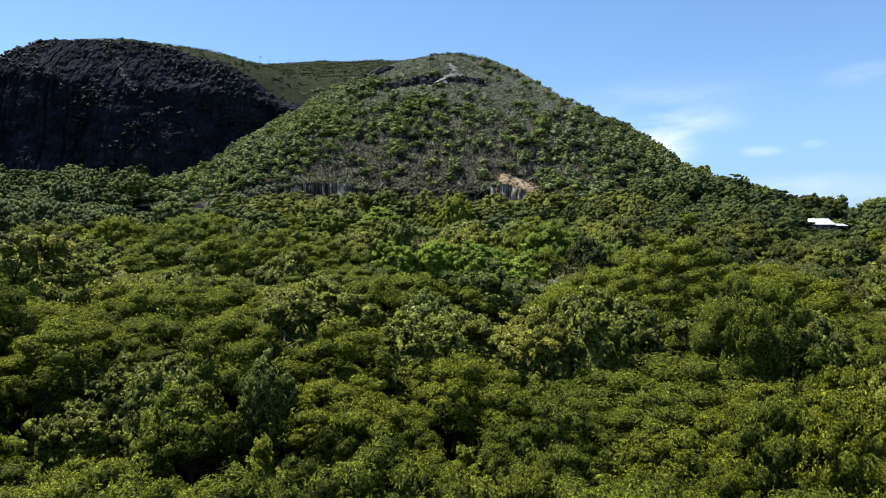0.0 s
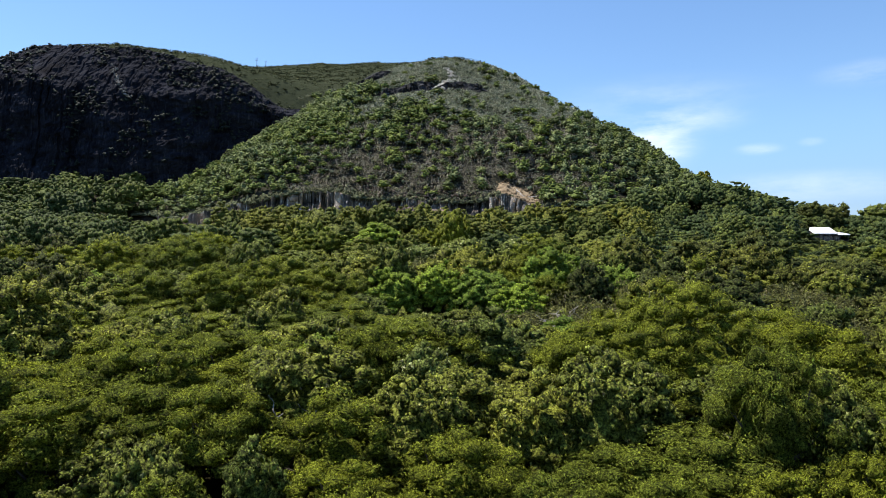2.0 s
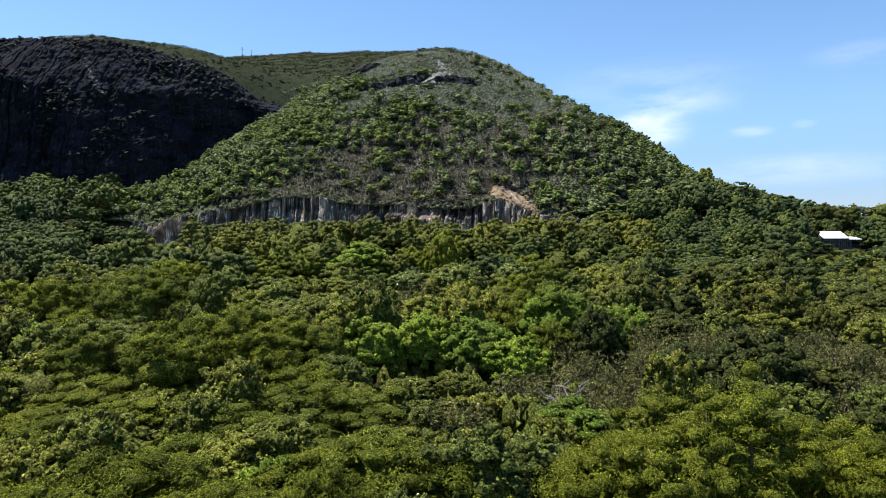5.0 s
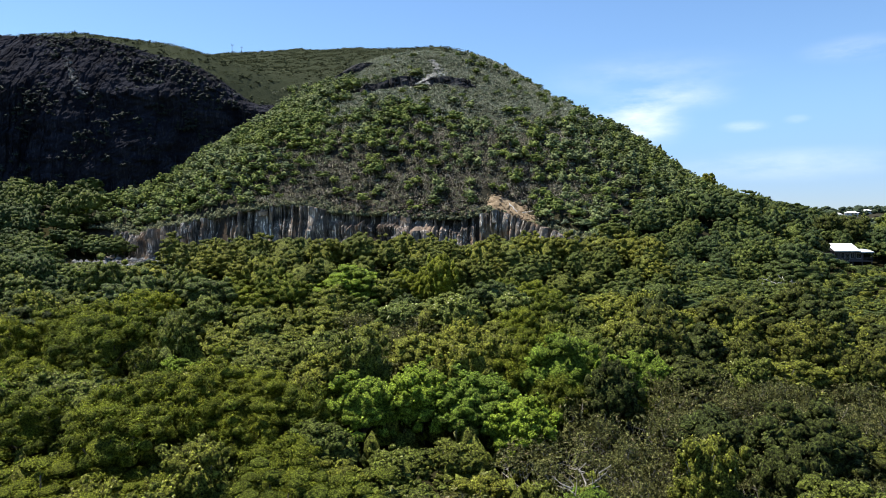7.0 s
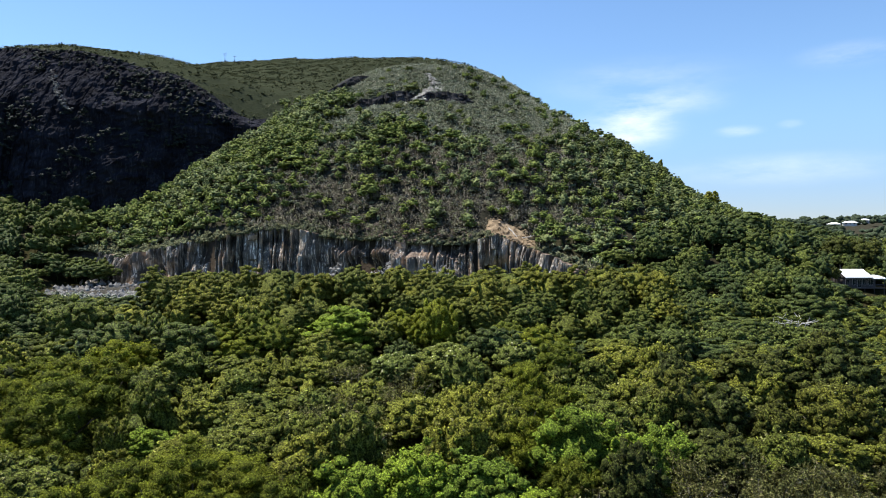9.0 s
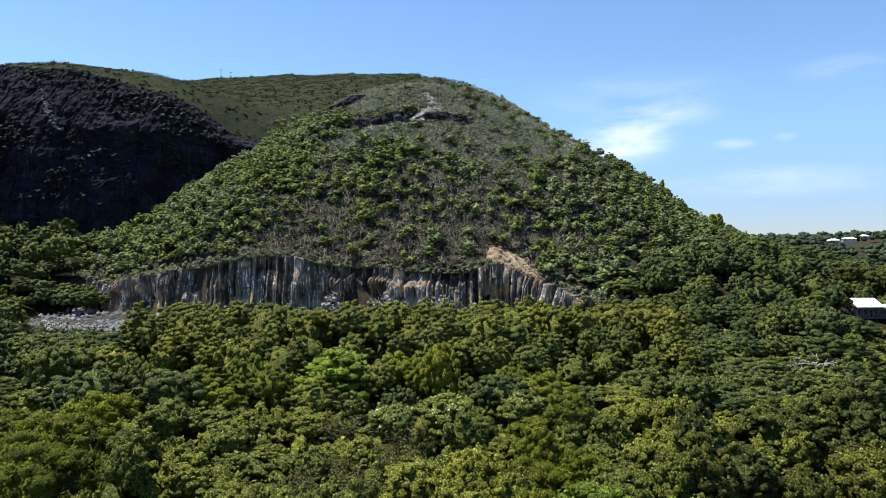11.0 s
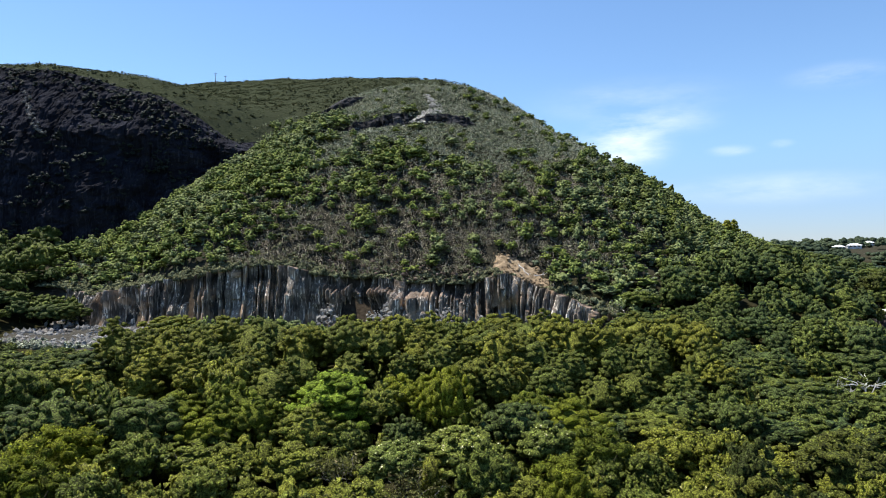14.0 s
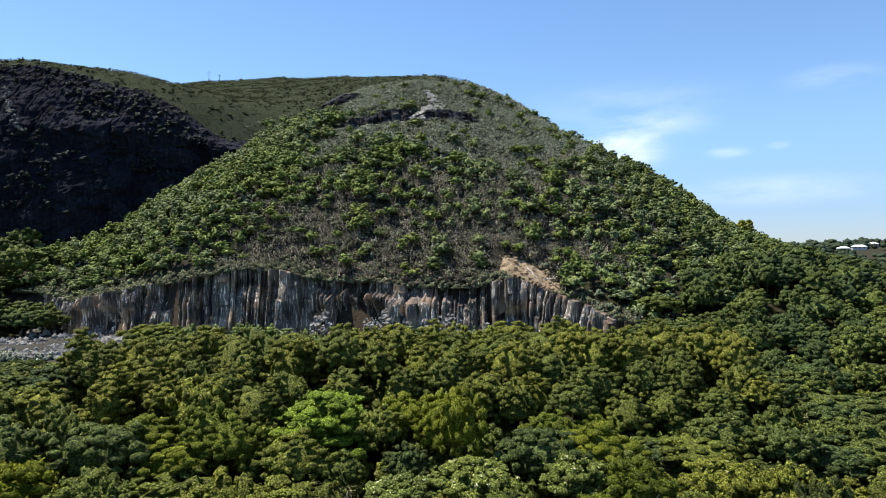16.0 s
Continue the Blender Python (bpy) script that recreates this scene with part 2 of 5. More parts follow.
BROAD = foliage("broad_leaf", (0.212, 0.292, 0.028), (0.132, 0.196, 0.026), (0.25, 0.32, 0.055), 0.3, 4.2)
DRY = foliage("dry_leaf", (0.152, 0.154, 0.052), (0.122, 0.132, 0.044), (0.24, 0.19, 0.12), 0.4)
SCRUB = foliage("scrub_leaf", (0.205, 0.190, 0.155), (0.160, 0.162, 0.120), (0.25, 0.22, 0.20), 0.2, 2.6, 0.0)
# Grey-green heath, its colour paled and blued further to carry distance haze.
HAZY_HEATH = foliage("hazy_heath_leaf", (0.250, 0.275, 0.200), (0.200, 0.228, 0.175), (0.29, 0.28, 0.23), 0.2, 2.6, 0.0)
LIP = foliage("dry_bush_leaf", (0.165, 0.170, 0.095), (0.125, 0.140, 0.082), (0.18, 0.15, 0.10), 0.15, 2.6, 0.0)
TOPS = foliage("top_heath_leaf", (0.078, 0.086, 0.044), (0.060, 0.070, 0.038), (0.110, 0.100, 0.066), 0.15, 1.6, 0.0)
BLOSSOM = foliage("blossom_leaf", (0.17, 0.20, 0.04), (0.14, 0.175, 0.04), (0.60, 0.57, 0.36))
PALE_BARK = bark("pale_bark", (0.10, 0.085, 0.07), (0.42, 0.38, 0.33))
DARK_BARK = bark("dark_bark", (0.035, 0.028, 0.022), (0.13, 0.11, 0.09))
DEAD_WOOD = bark("dead_wood", (0.28, 0.26, 0.24), (0.62, 0.60, 0.56))
QUARRY_ROCK = rock("quarry_rock", (0.022, 0.020, 0.018), (0.195, 0.172, 0.145), (0.74, 0.66, 0.55), (0.46, 0.31, 0.19), 0.95, 0.75, 0.45, (0.4, 1.7), ledge=(0.13, 0.092, 0.070))
# Dark rock taken down to bluish near-black, the bluff's shade in its colour.
SHADED_BLUFF_ROCK = rock("shaded_bluff_rock", (0.0055, 0.006, 0.009), (0.024, 0.025, 0.034), (0.075, 0.078, 0.092), (0.016, 0.014, 0.015), 0.35, 0.5, 0.8, (0.5, 1.4), 0.03)
SUMMIT_ROCK = rock("summit_rock", (0.012, 0.012, 0.013), (0.050, 0.050, 0.054), (0.12, 0.12, 0.12), (0.05, 0.042, 0.034), 0.4, 0.5, 0.6, (0.5, 1.4), 0.03)
RUBBLE = rock("rubble_rock", (0.09, 0.086, 0.08), (0.22, 0.212, 0.20), (0.40, 0.39, 0.37), (0.20, 0.15, 0.11), 0.5, 0.4, 0.5)
WHITE_ROCK = rock("white_rock", (0.34, 0.32, 0.29), (0.58, 0.55, 0.50), (0.72, 0.70, 0.66), (0.45, 0.36, 0.27), 0.5, 0.3, 0.5)
SCAR_SOIL = soil("scar_soil", (0.12, 0.085, 0.052), (0.42, 0.32, 0.21), 0.45)
GROUND = ground_material()


# ---- the lie of the land ----
def curve_of(xs, zs):
    xs, zs = np.array(xs, float), np.array(zs, float)
    def f(v):
        return np.interp(v, xs, zs)
    def g(v):
        v = np.asarray(v, float)
        return (f(v - 9) + 2 * f(v - 4) + 3 * f(v) + 2 * f(v + 4) + f(v + 9)) / 9
    return g


VALLEY = curve_of([-60, 0, 30, 60, 100, 150, 200, 225, 280, 316, 345, 420, 700],
                  [16, 16, 17, 20, 23, 30.5, 36, 38, 49, 63, 68, 72, 60])
DOME = curve_of([0, 40, 80, 121, 150, 189, 210, 230, 245, 262, 300, 400, 600],
                [162, 158, 142, 119, 104, 82, 69, 61, 56, 50, 42, 25, -20])
QUARRY_X = [-170, -128, -116, -91, -65, -46, -28, -10, 10, 19, 27, 35, 46]
QUARRY_Y = [306, 288, 283, 267, 261, 262, 255, 249, 246, 246, 243, 237, 224]
LIP_DROP = [0, 7, 12, 7.5, 4.7, 8.3, 9.5, 7.5, 4.6, 2, 3, 1.8, -2.2]
BLUFF_X = [-420, -300, -230, -190, -170, -141, -113, -97, -88]
BLUFF_Y = [345, 360, 368, 372, 369, 366, 368, 375, 384]
BLUFF_W = [1, 1, 1, 1, 1, 0.8, 0.42, 0.26, 0.2]
BLUFF_G = [-45, -30, -8, 2]
BLUFF_F = [0, 0.67, 0.91, 1]


def softmax(a, b, k=5.0):
    h = np.clip(0.5 + 0.5 * (a - b) / k, 0, 1)
    return b + (a - b) * h + k * h * (1 - h)


def smooth(a, b, v):
    h = np.clip((v - a) / (b - a), 0, 1)
    return h * h * (3 - 2 * h)


def ripple(x, y):
    """Gentle unevenness of the ground, about a metre either way."""
    return (np.sin(x * 0.113 + 1.3 * np.sin(y * 0.061)) * np.sin(y * 0.097 + 1.1 * np.sin(x * 0.047)) * 1.0
            + 0.4 * np.sin(x * 0.31 + y * 0.17) * np.sin(y * 0.29 - x * 0.13))


def upland(x, y):
    """The hills before the cliffs are cut out of them."""
    x, y = np.asarray(x, float), np.asarray(y, float)
    fall = 1 - 0.32 * smooth(118, 165, x) - 0.46 * smooth(150, 330, x)
    low = 16 + (VALLEY(y) - 16) * fall
    dx, dy = x + 5, y - 460
    d = np.sqrt((1.3 * dx) ** 2 + dy ** 2)
    dome = DOME(d) - 0.2 * np.clip(280 - y, 0, 200)
    back = np.interp(x, [-400, -230, -130, -70, -45], [196, 210, 215, 216, 216]) - 0.35 * np.abs(630 - y) - 0.9 * np.clip(x + 12, 0, None)
    ex, ey = (x + 218) / 1.0, (y - 455) * 0.93
    e = np.sqrt((np.where(ex > 0, 0.75, 1.6) * ex) ** 2 + ey ** 2)
    left = 169.5 - 0.0030 * e ** 2
    left = np.where(e > 150, 102 - 1.1 * (e - 150), left)
    behind = np.interp((y - np.interp(x, BLUFF_X, BLUFF_Y)) / np.interp(x, BLUFF_X, BLUFF_W), BLUFF_G, BLUFF_F)
    high = softmax(back, left, 14.0)
    high = high - 18 * np.exp(-((x + 86) / 24) ** 2 - ((y - 376) / 24) ** 2)
    high = low + (np.maximum(high, low) - low) * behind
    dome = dome - 0.8 * np.exp(-((x - 47) / 26) ** 2 - ((y - 420) / 45) ** 2) - 4.5 * np.exp(-((x - 120) / 13) ** 2 - ((y - 352) / 34) ** 2)
    dome = dome - 2.4 * np.exp(-((x - 61) / 7) ** 2 - ((y - 409) / 40) ** 2)
    dome = dome + 2.2 * np.exp(-((x - 2) / 32) ** 2 - ((y - 425) / 50) ** 2)
    z = softmax(softmax(low, dome, 8.0), high, 5.0) + ripple(x, y) * 0.8
    gap = quarry_gap(x, y)
    return z - np.interp(x, QUARRY_X, LIP_DROP, 0, 0) * np.exp(-(np.clip(gap, 0, None) / 24) ** 1.5) * smooth(-45, -15, gap)


def bluff_gap(x, y):
    return y - np.interp(x, BLUFF_X, BLUFF_Y)


def quarry_gap(x, y):
    return y - np.interp(x, QUARRY_X, QUARRY_Y)


def quarry_floor(x, y):
    return 39.5 + 0.04 * (y - 240) + 0.5 * ripple(x * 2, y * 2)


def far_land(x, y):
    """The plain to the horizon and the wooded rise with its houses a kilometre off."""
    r = np.hypot(x, y)
    rise = 31 * np.exp(-((x - 640) / 420) ** 2 - ((y - 950) / 260) ** 2)
    return 16 + 26 * smooth(300, 900, r) + rise


def ground_z(x, y):
    x, y = np.asarray(x, float), np.asarray(y, float)
    z = upland(x, y)
    house_pad = np.exp(-((x - 137) / 20) ** 2 - ((y - 243) / 18) ** 2)
    z = z - 2.6 * house_pad
    r = np.hypot(x + 40, y - 330)
    z = z + (far_land(x, y) - z) * smooth(430, 760, r)
    cut = smooth(-148, -128, x) * (1 - smooth(42, 52, x)) * (quarry_gap(x, y) < 0) * smooth(190, 212, y)
    return z + (np.minimum(z, quarry_floor(x, y)) - z) * cut


# ---- building helpers ----
def mesh_of(name, verts, faces, mat, smooth_shade=False, tint=None, normals=None, vary=None):
    me = bpy.data.meshes.new(name)
    verts, faces = np.asarray(verts, np.float32), np.asarray(faces, np.int32)
    k = faces.shape[1]
    me.vertices.add(len(verts))
    me.vertices.foreach_set("co", verts.ravel())
    me.loops.add(faces.size)
    me.loops.foreach_set("vertex_index", faces.ravel())
    me.polygons.add(len(faces))
    me.polygons.foreach_set("loop_start", np.arange(0, faces.size, k, dtype=np.int32))
    me.polygons.foreach_set("loop_total", np.full(len(faces), k, np.int32))
    if tint is not None:
        a = me.attributes.new("tint", "FLOAT", "POINT")
        a.data.foreach_set("value", np.asarray(tint, np.float32))
    if vary is not None:
        a = me.attributes.new("vary", "FLOAT", "POINT")
        a.data.foreach_set("value", np.asarray(vary, np.float32))
    me.update(calc_edges=True)
    me.polygons.foreach_set("use_smooth", np.full(len(faces), smooth_shade))
    me.materials.append(mat)
    if normals is not None:
        me.polygons.foreach_set("use_smooth", np.full(len(faces), True))
        a = me.attributes.new("custom_normal", "FLOAT_VECTOR", "POINT")
        a.data.foreach_set("vector", np.asarray(normals, np.float32).ravel())
    return me


def part(name, bm, mat, parent, label=""):
    """One mesh object under a thing or under a part. bm: a bmesh, or a finished mesh."""
    if isinstance(bm, bmesh.types.BMesh):
        me = bpy.data.meshes.new(name)
        bm.to_mesh(me)
        bm.free()
        me.materials.append(mat)
    else:
        me = bm
    ob = new(name, me)
    ob.parent = parent
    if label:
        tagged(ob, label)
    return ob


def box(bm, x0, x1, y0, y1, z0, z1, bevel=0.0):
    made = bmesh.ops.create_cube(bm, size=1.0, matrix=Matrix.LocRotScale(((x0 + x1) / 2, (y0 + y1) / 2, (z0 + z1) / 2), None, (x1 - x0, y1 - y0, z1 - z0)))
    if bevel:
        edges = {e for v in made["verts"] for e in v.link_edges}
        bmesh.ops.bevel(bm, geom=list(edges), offset=bevel, segments=1, affect="EDGES")
    return bm


def boxed(*args, bevel=0.0):
    return box(bmesh.new(), *args, bevel=bevel)


def gathered(pieces):
    """Joins pieces of verts, triangles and any further rows by vertex (normals, leaf values) into one."""
    fs, k = [], 0
    for p in pieces:
        fs.append(p[1] + k)
        k += len(p[0])
    rest = [np.concatenate([p[i] for p in pieces]) for i in range(len(pieces[0])) if i != 1]
    return (rest[0], np.concatenate(fs), *rest[1:])


def unit_ico(sub):
    bm = bmesh.new()
    bmesh.ops.create_icosphere(bm, subdivisions=sub, radius=1.0)
    v = np.array([p.co[:] for p in bm.verts])
    f = np.array([[q.index for q in t.verts] for t in bm.faces])
    bm.free()
    return v, f


ICO = {1: unit_ico(1), 2: unit_ico(2)}


def unit(v):
    return v / np.maximum(np.linalg.norm(v, axis=-1, keepdims=True), 1e-6)


def leaves(rng, centre, radius, count, size, squash=0.8, slim=0.42, low=-0.35, heart=None, loose=0.46, own=0.55):
    """Loose leaf sprays over one clump, each a small triangle that lies roughly along the clump's skin and shades with it."""
    d = unit(rng.normal(size=(count, 3)))
    d[:, 2] = np.where(d[:, 2] < low, -d[:, 2], d[:, 2])
    at = centre + d * np.array([1, 1, squash]) * radius
    lump = np.sin(4.6 * at[:, :1] + 1.0) * np.sin(4.2 * at[:, 1:2] + 2.0) + 0.7 * np.sin(5.0 * at[:, 2:] + 3 * at[:, :1])
    at = centre + (at - centre) * (1.0 + 0.10 * lump + rng.uniform(-0.12, 0.12, (count, 1)))
    n = unit(d + np.array([0, 0, 0.25]) + 0.5 * rng.normal(size=(count, 3)))
    t = unit(np.cross(n, rng.normal(size=(count, 3))))
    b = unit(np.cross(n, t))
    length = size * rng.uniform(0.6, 1.35, (count, 1))
    v = np.stack([at - t * length * 0.5 + b * length * slim, at - t * length * 0.5 - b * length * slim, at + t * length * 0.62], 1).reshape(-1, 3)
    whole = 0 if heart is None else unit(at - heart) * own
    skin = unit(d + whole + loose * rng.normal(size=(count, 3)))
    return v, np.arange(count * 3).reshape(-1, 3), np.repeat(skin, 3, axis=0), np.repeat(rng.uniform(0, 1, count), 3)


def bunches(rng, centre, radius, count, size, squash, sides, heart=None):
    """Small rounded leaf bunches that stud a clump, each a little peak of a few triangles."""
    d = unit(rng.normal(size=(count, 3)))
    d[:, 2] = np.where(d[:, 2] < -0.3, -d[:, 2], d[:, 2])
    at = centre + d * np.array([1, 1, squash]) * radius * rng.uniform(0.84, 1.06, (count, 1))
    n = unit(d + np.array([0, 0, 0.25]) + 0.35 * rng.normal(size=(count, 3)))
    t = unit(np.cross(n, rng.normal(size=(count, 3))))
    b = np.cross(n, t)
    r = size * rng.uniform(0.65, 1.35, (count, 1))
    whole = 0 if heart is None else unit(at - heart) * 0.55
    top = unit(n + whole)
    vs, ns = [at + n * r * 0.75], [top]
    for k in range(sides):
        a = 2 * math.pi * k / sides
        out = math.cos(a) * t + math.sin(a) * b
        vs.append(at + out * r * rng.uniform(0.75, 1.25, (count, 1)) - n * r * 0.15)
        ns.append(unit(out * 0.95 + top * 0.75 + 0.15 * rng.normal(size=(count, 3))))
    m = sides + 1
    fan = np.array([[0, 1 + k, 1 + (k + 1) % sides] for k in range(sides)])
    f = (fan[None] + (np.arange(count) * m)[:, None, None]).reshape(-1, 3)
    return np.stack(vs, 1).reshape(-1, 3), f, np.stack(ns, 1).reshape(-1, 3), np.repeat(rng.uniform(0, 1, count), m)


def clump(rng, centre, radius, count, size, sub=1, squash=0.8, slim=0.42, heart=None, solid=0.86, style="bunch", sides=4):
    """A tuft of foliage: an uneven core, painted darker for the shade inside, with leafy detail all over it; some tufts
    are lighter than others.
    """
    v, f = ICO[sub]
    core = v * (0.92 + 0.20 * rng.normal(size=(len(v), 1)).clip(-1.5, 1.5)) * radius * np.array([1, 1, squash]) * solid
    own = 0.22 if style == "needle" else 0.5
    whole = 0 if heart is None else unit(core + centre - heart) * own
    skin = unit(v + whole + 0.12 * rng.normal(size=v.shape))
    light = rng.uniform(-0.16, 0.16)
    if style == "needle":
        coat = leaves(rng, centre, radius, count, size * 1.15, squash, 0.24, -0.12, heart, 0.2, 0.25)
        core_shade = 0.2
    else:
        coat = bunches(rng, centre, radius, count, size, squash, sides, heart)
        core_shade = 0.25
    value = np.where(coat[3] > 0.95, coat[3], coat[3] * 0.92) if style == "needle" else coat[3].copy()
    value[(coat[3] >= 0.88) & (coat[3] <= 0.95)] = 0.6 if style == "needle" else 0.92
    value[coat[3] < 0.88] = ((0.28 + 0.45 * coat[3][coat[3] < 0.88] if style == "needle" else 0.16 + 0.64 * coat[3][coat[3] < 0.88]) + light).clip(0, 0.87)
    return [(core + centre, f, skin, np.full(len(v), core_shade + 0.6 * light)), (*coat[:3], value)]


def tube(points, radii, sides=5):
    """A tapered, bent stem along the points."""
    points = np.asarray(points, float)
    vs, ns = [], []
    for i, (p, r) in enumerate(zip(points, radii)):
        way = unit(points[min(i + 1, len(points) - 1)] - points[max(i - 1, 0)])
        side = unit(np.cross(way, [0.31, 0.93, 0.2]))
        up = np.cross(way, side)
        a = np.arange(sides) / sides * 2 * np.pi
        ns.append(np.cos(a)[:, None] * side + np.sin(a)[:, None] * up)
        vs.append(p + r * ns[-1])
    k = np.arange(sides)
    fs = []
    for i in range(len(points) - 1):
        a, b = i * sides + k, i * sides + (k + 1) % sides
        fs += [np.stack([a, b, b + sides], 1), np.stack([a, b + sides, a + sides], 1)]
    return np.concatenate(vs), np.concatenate(fs), np.concatenate(ns), np.full(len(points) * sides, 0.1)


def stem(rng, a, b, r0, r1, bend=0.12, steps=4, sides=5):
    a, b = np.asarray(a, float), np.asarray(b, float)
    t = np.linspace(0, 1, steps)[:, None]
    length = np.linalg.norm(b - a)
    wob = rng.normal(size=(steps, 3)) * bend * length * np.sin(np.pi * t) * 0.6
    return tube(a + (b - a) * t + wob, r0 + (r1 - r0) * t[:, 0], sides)


# ---- the ground, one sheet to the horizon ----
def spread(lo, hi, step, far_lo, far_hi):
    mid = list(np.arange(lo, hi + 0.1, step))
    k, a = step, mid[-1]
    while a < far_hi:
        k *= 1.22
        a += k
        mid.append(a)
    k, a = step, mid[0]
    while a > far_lo:
        k *= 1.22
        a -= k
        mid.insert(0, a)
    return np.array(mid)


def build_ground():
    xs, ys = spread(-330, 260, 3.0, -4600, 4600), spread(-60, 660, 3.0, -4600, 4600)
    X, Y = np.meshgrid(xs, ys)
    Z = ground_z(X, Y)
    v = np.stack([X, Y, Z], -1).reshape(-1, 3)
    w, i, j = len(xs), *np.meshgrid(np.arange(len(ys) - 1), np.arange(len(xs) - 1), indexing="ij")
    a = (i * w + j).ravel()
    ob = new("ground", mesh_of("ground", v, np.stack([a, a + 1, a + w + 1, a + w], 1), GROUND, True))
    tagged(ob, "wooded hillside ground of leaf litter, grass and bare earth", "ground", kind="structure")


build_ground()


# ---- cliffs ----
def rock_face(name, line, step, rows, width, low, high, front, jitter, broad, hollow, mat, seed, label, flute=0.35, rough=0.4, back=0.0, spread_of=0.45, upright=1.0):
    """One broken rock face along a line in plan. Upright columns of uneven width stand out by uneven steps that change at breaks up the face;
    front(f, x): how far the face stands out at the height fraction f."""
    rng = np.random.default_rng(seed)
    line = np.asarray(line, float)
    run = np.concatenate([[0], np.cumsum(np.linalg.norm(np.diff(line, axis=0), axis=1))])
    edges = [0.0]
    while edges[-1] < run[-1]:
        edges.append(edges[-1] + width * float(np.exp(rng.normal() * spread_of)))
    edges = np.array(edges)
    breaks, offs, bias = [], [], 0.0
    for _ in edges:
        k = rng.integers(3, 8)
        bias = 0.65 * bias + rng.normal() * jitter * 0.7
        breaks.append(np.sort(rng.uniform(0.05, 1.0, k)))
        offs.append(bias + np.cumsum(np.concatenate([[0.5 * k * back], rng.normal(size=k) * jitter * 0.45 - back])))
    stops = np.unique(np.concatenate([np.arange(0, run[-1], step), edges[1:-1] - 0.04, edges[1:-1] + 0.04]))
    v = []
    for s in stops:
        p = np.array([np.interp(s, run, line[:, 0]), np.interp(s, run, line[:, 1])])
        q = np.array([np.interp(s + 5, run, line[:, 0]), np.interp(s + 5, run, line[:, 1])])
        o = np.array([np.interp(s - 5, run, line[:, 0]), np.interp(s - 5, run, line[:, 1])])
        t = unit(q - o)
        n = np.array([t[1], -t[0]])
        i = int(np.searchsorted(edges, s, side="right")) - 1
        across = (s - edges[i]) / max(edges[min(i + 1, len(edges) - 1)] - edges[i], 0.05) * 2 - 1
        lo, hi = low(*p), high(*p)
        for j in range(rows + 1):
            f = j / rows
            z = lo + (hi - lo) * f
            swell = noise.noise((p[0] * 0.06, p[1] * 0.06, z * 0.08 + seed)) + 0.5 * noise.noise((p[0] * 0.17, p[1] * 0.17, z * 0.19 + seed))
            out = front(f, p[0]) + broad * swell + offs[i][int(np.searchsorted(breaks[i], f))] - flute * width * abs(across) ** 3
            out -= hollow * max(0.0, noise.noise((s * 0.045, 3.7 + seed, 0.0)) + 0.1) * math.exp(-((f - 0.38) / 0.26) ** 2)
            out += rough * (noise.noise((p[0] * 0.42, z * 0.42 * upright, seed)) + 0.6 * noise.noise((p[0] * 1.1, z * 0.9 * upright, seed)))
            v.append((*(p + n * out), z + 0.25 * noise.noise((s * 0.8, z * 0.6, seed + 2.0))))
        v.append((*(p + n * (front(1.0, p[0]) - 9.0)), hi - 0.2))
    w = rows + 2
    i, j = np.meshgrid(np.arange(len(stops) - 1), np.arange(w - 1), indexing="ij")
    a = (i * w + j).ravel()
    ob = new(name, mesh_of(name, v, np.stack([a, a + w, a + w + 1, a + 1], 1), mat))
    return tagged(ob, label, "cliff", kind="structure")


def quarry_front(f, x):
    """The face leans back; between its two buttresses the top is a sloping earth ledge."""
    ledge = float(smooth(-40, -31, x) * (1 - smooth(8, 15, x)))
    return 5.0 - 3.4 * f + ledge * (1.8 - 3.6 * float(smooth(0.76, 0.86, f + 0.07 * noise.noise((x * 0.25, 0.0, 4.0)) + 0.05 * noise.noise((x * 1.1, 0.0, 8.0)))))


quarry_line = [(x, np.interp(x, QUARRY_X, QUARRY_Y)) for x in np.linspace(-126, 47, 120)]
rock_face("quarry_cliff", quarry_line, 0.35, 40, 0.6, lambda x, y: 37.5, lambda x, y: float(upland(x, y + 0.6)) + 0.1,
          quarry_front, 1.15, 2.8, 8.0, QUARRY_ROCK, 11,
          "grey quarried cliff of upright rock columns with pale and rusty streaks", 0.75, 0.35, 0.25, 0.8, 0.25)
bluff_line = [(x, np.interp(x, BLUFF_X, BLUFF_Y)) for x in np.linspace(-330, -89, 160)]


def bluff_low(x, y):
    return float(upland(x, y - 50 * np.interp(x, BLUFF_X, BLUFF_W))) - 1.5


def bluff_high(x, y):
    return float(upland(x, y + 3)) + 0.4


def bluff_front(f, x):
    return float(np.interp(f, BLUFF_F, np.array(BLUFF_G) * -1.0)) * float(np.interp(x, BLUFF_X, BLUFF_W)) + 4.0 + 1.8 * math.sin(f * 9 + x * 0.05)


rock_face("dark_bluff", bluff_line, 0.9, 80, 1.5, bluff_low, bluff_high, bluff_front, 0.5, 3.0, 3.0, SHADED_BLUFF_ROCK, 23,
          "dark weathered rock bluff, shade added to its colour, below a grassy dome", 0.16, 1.5)


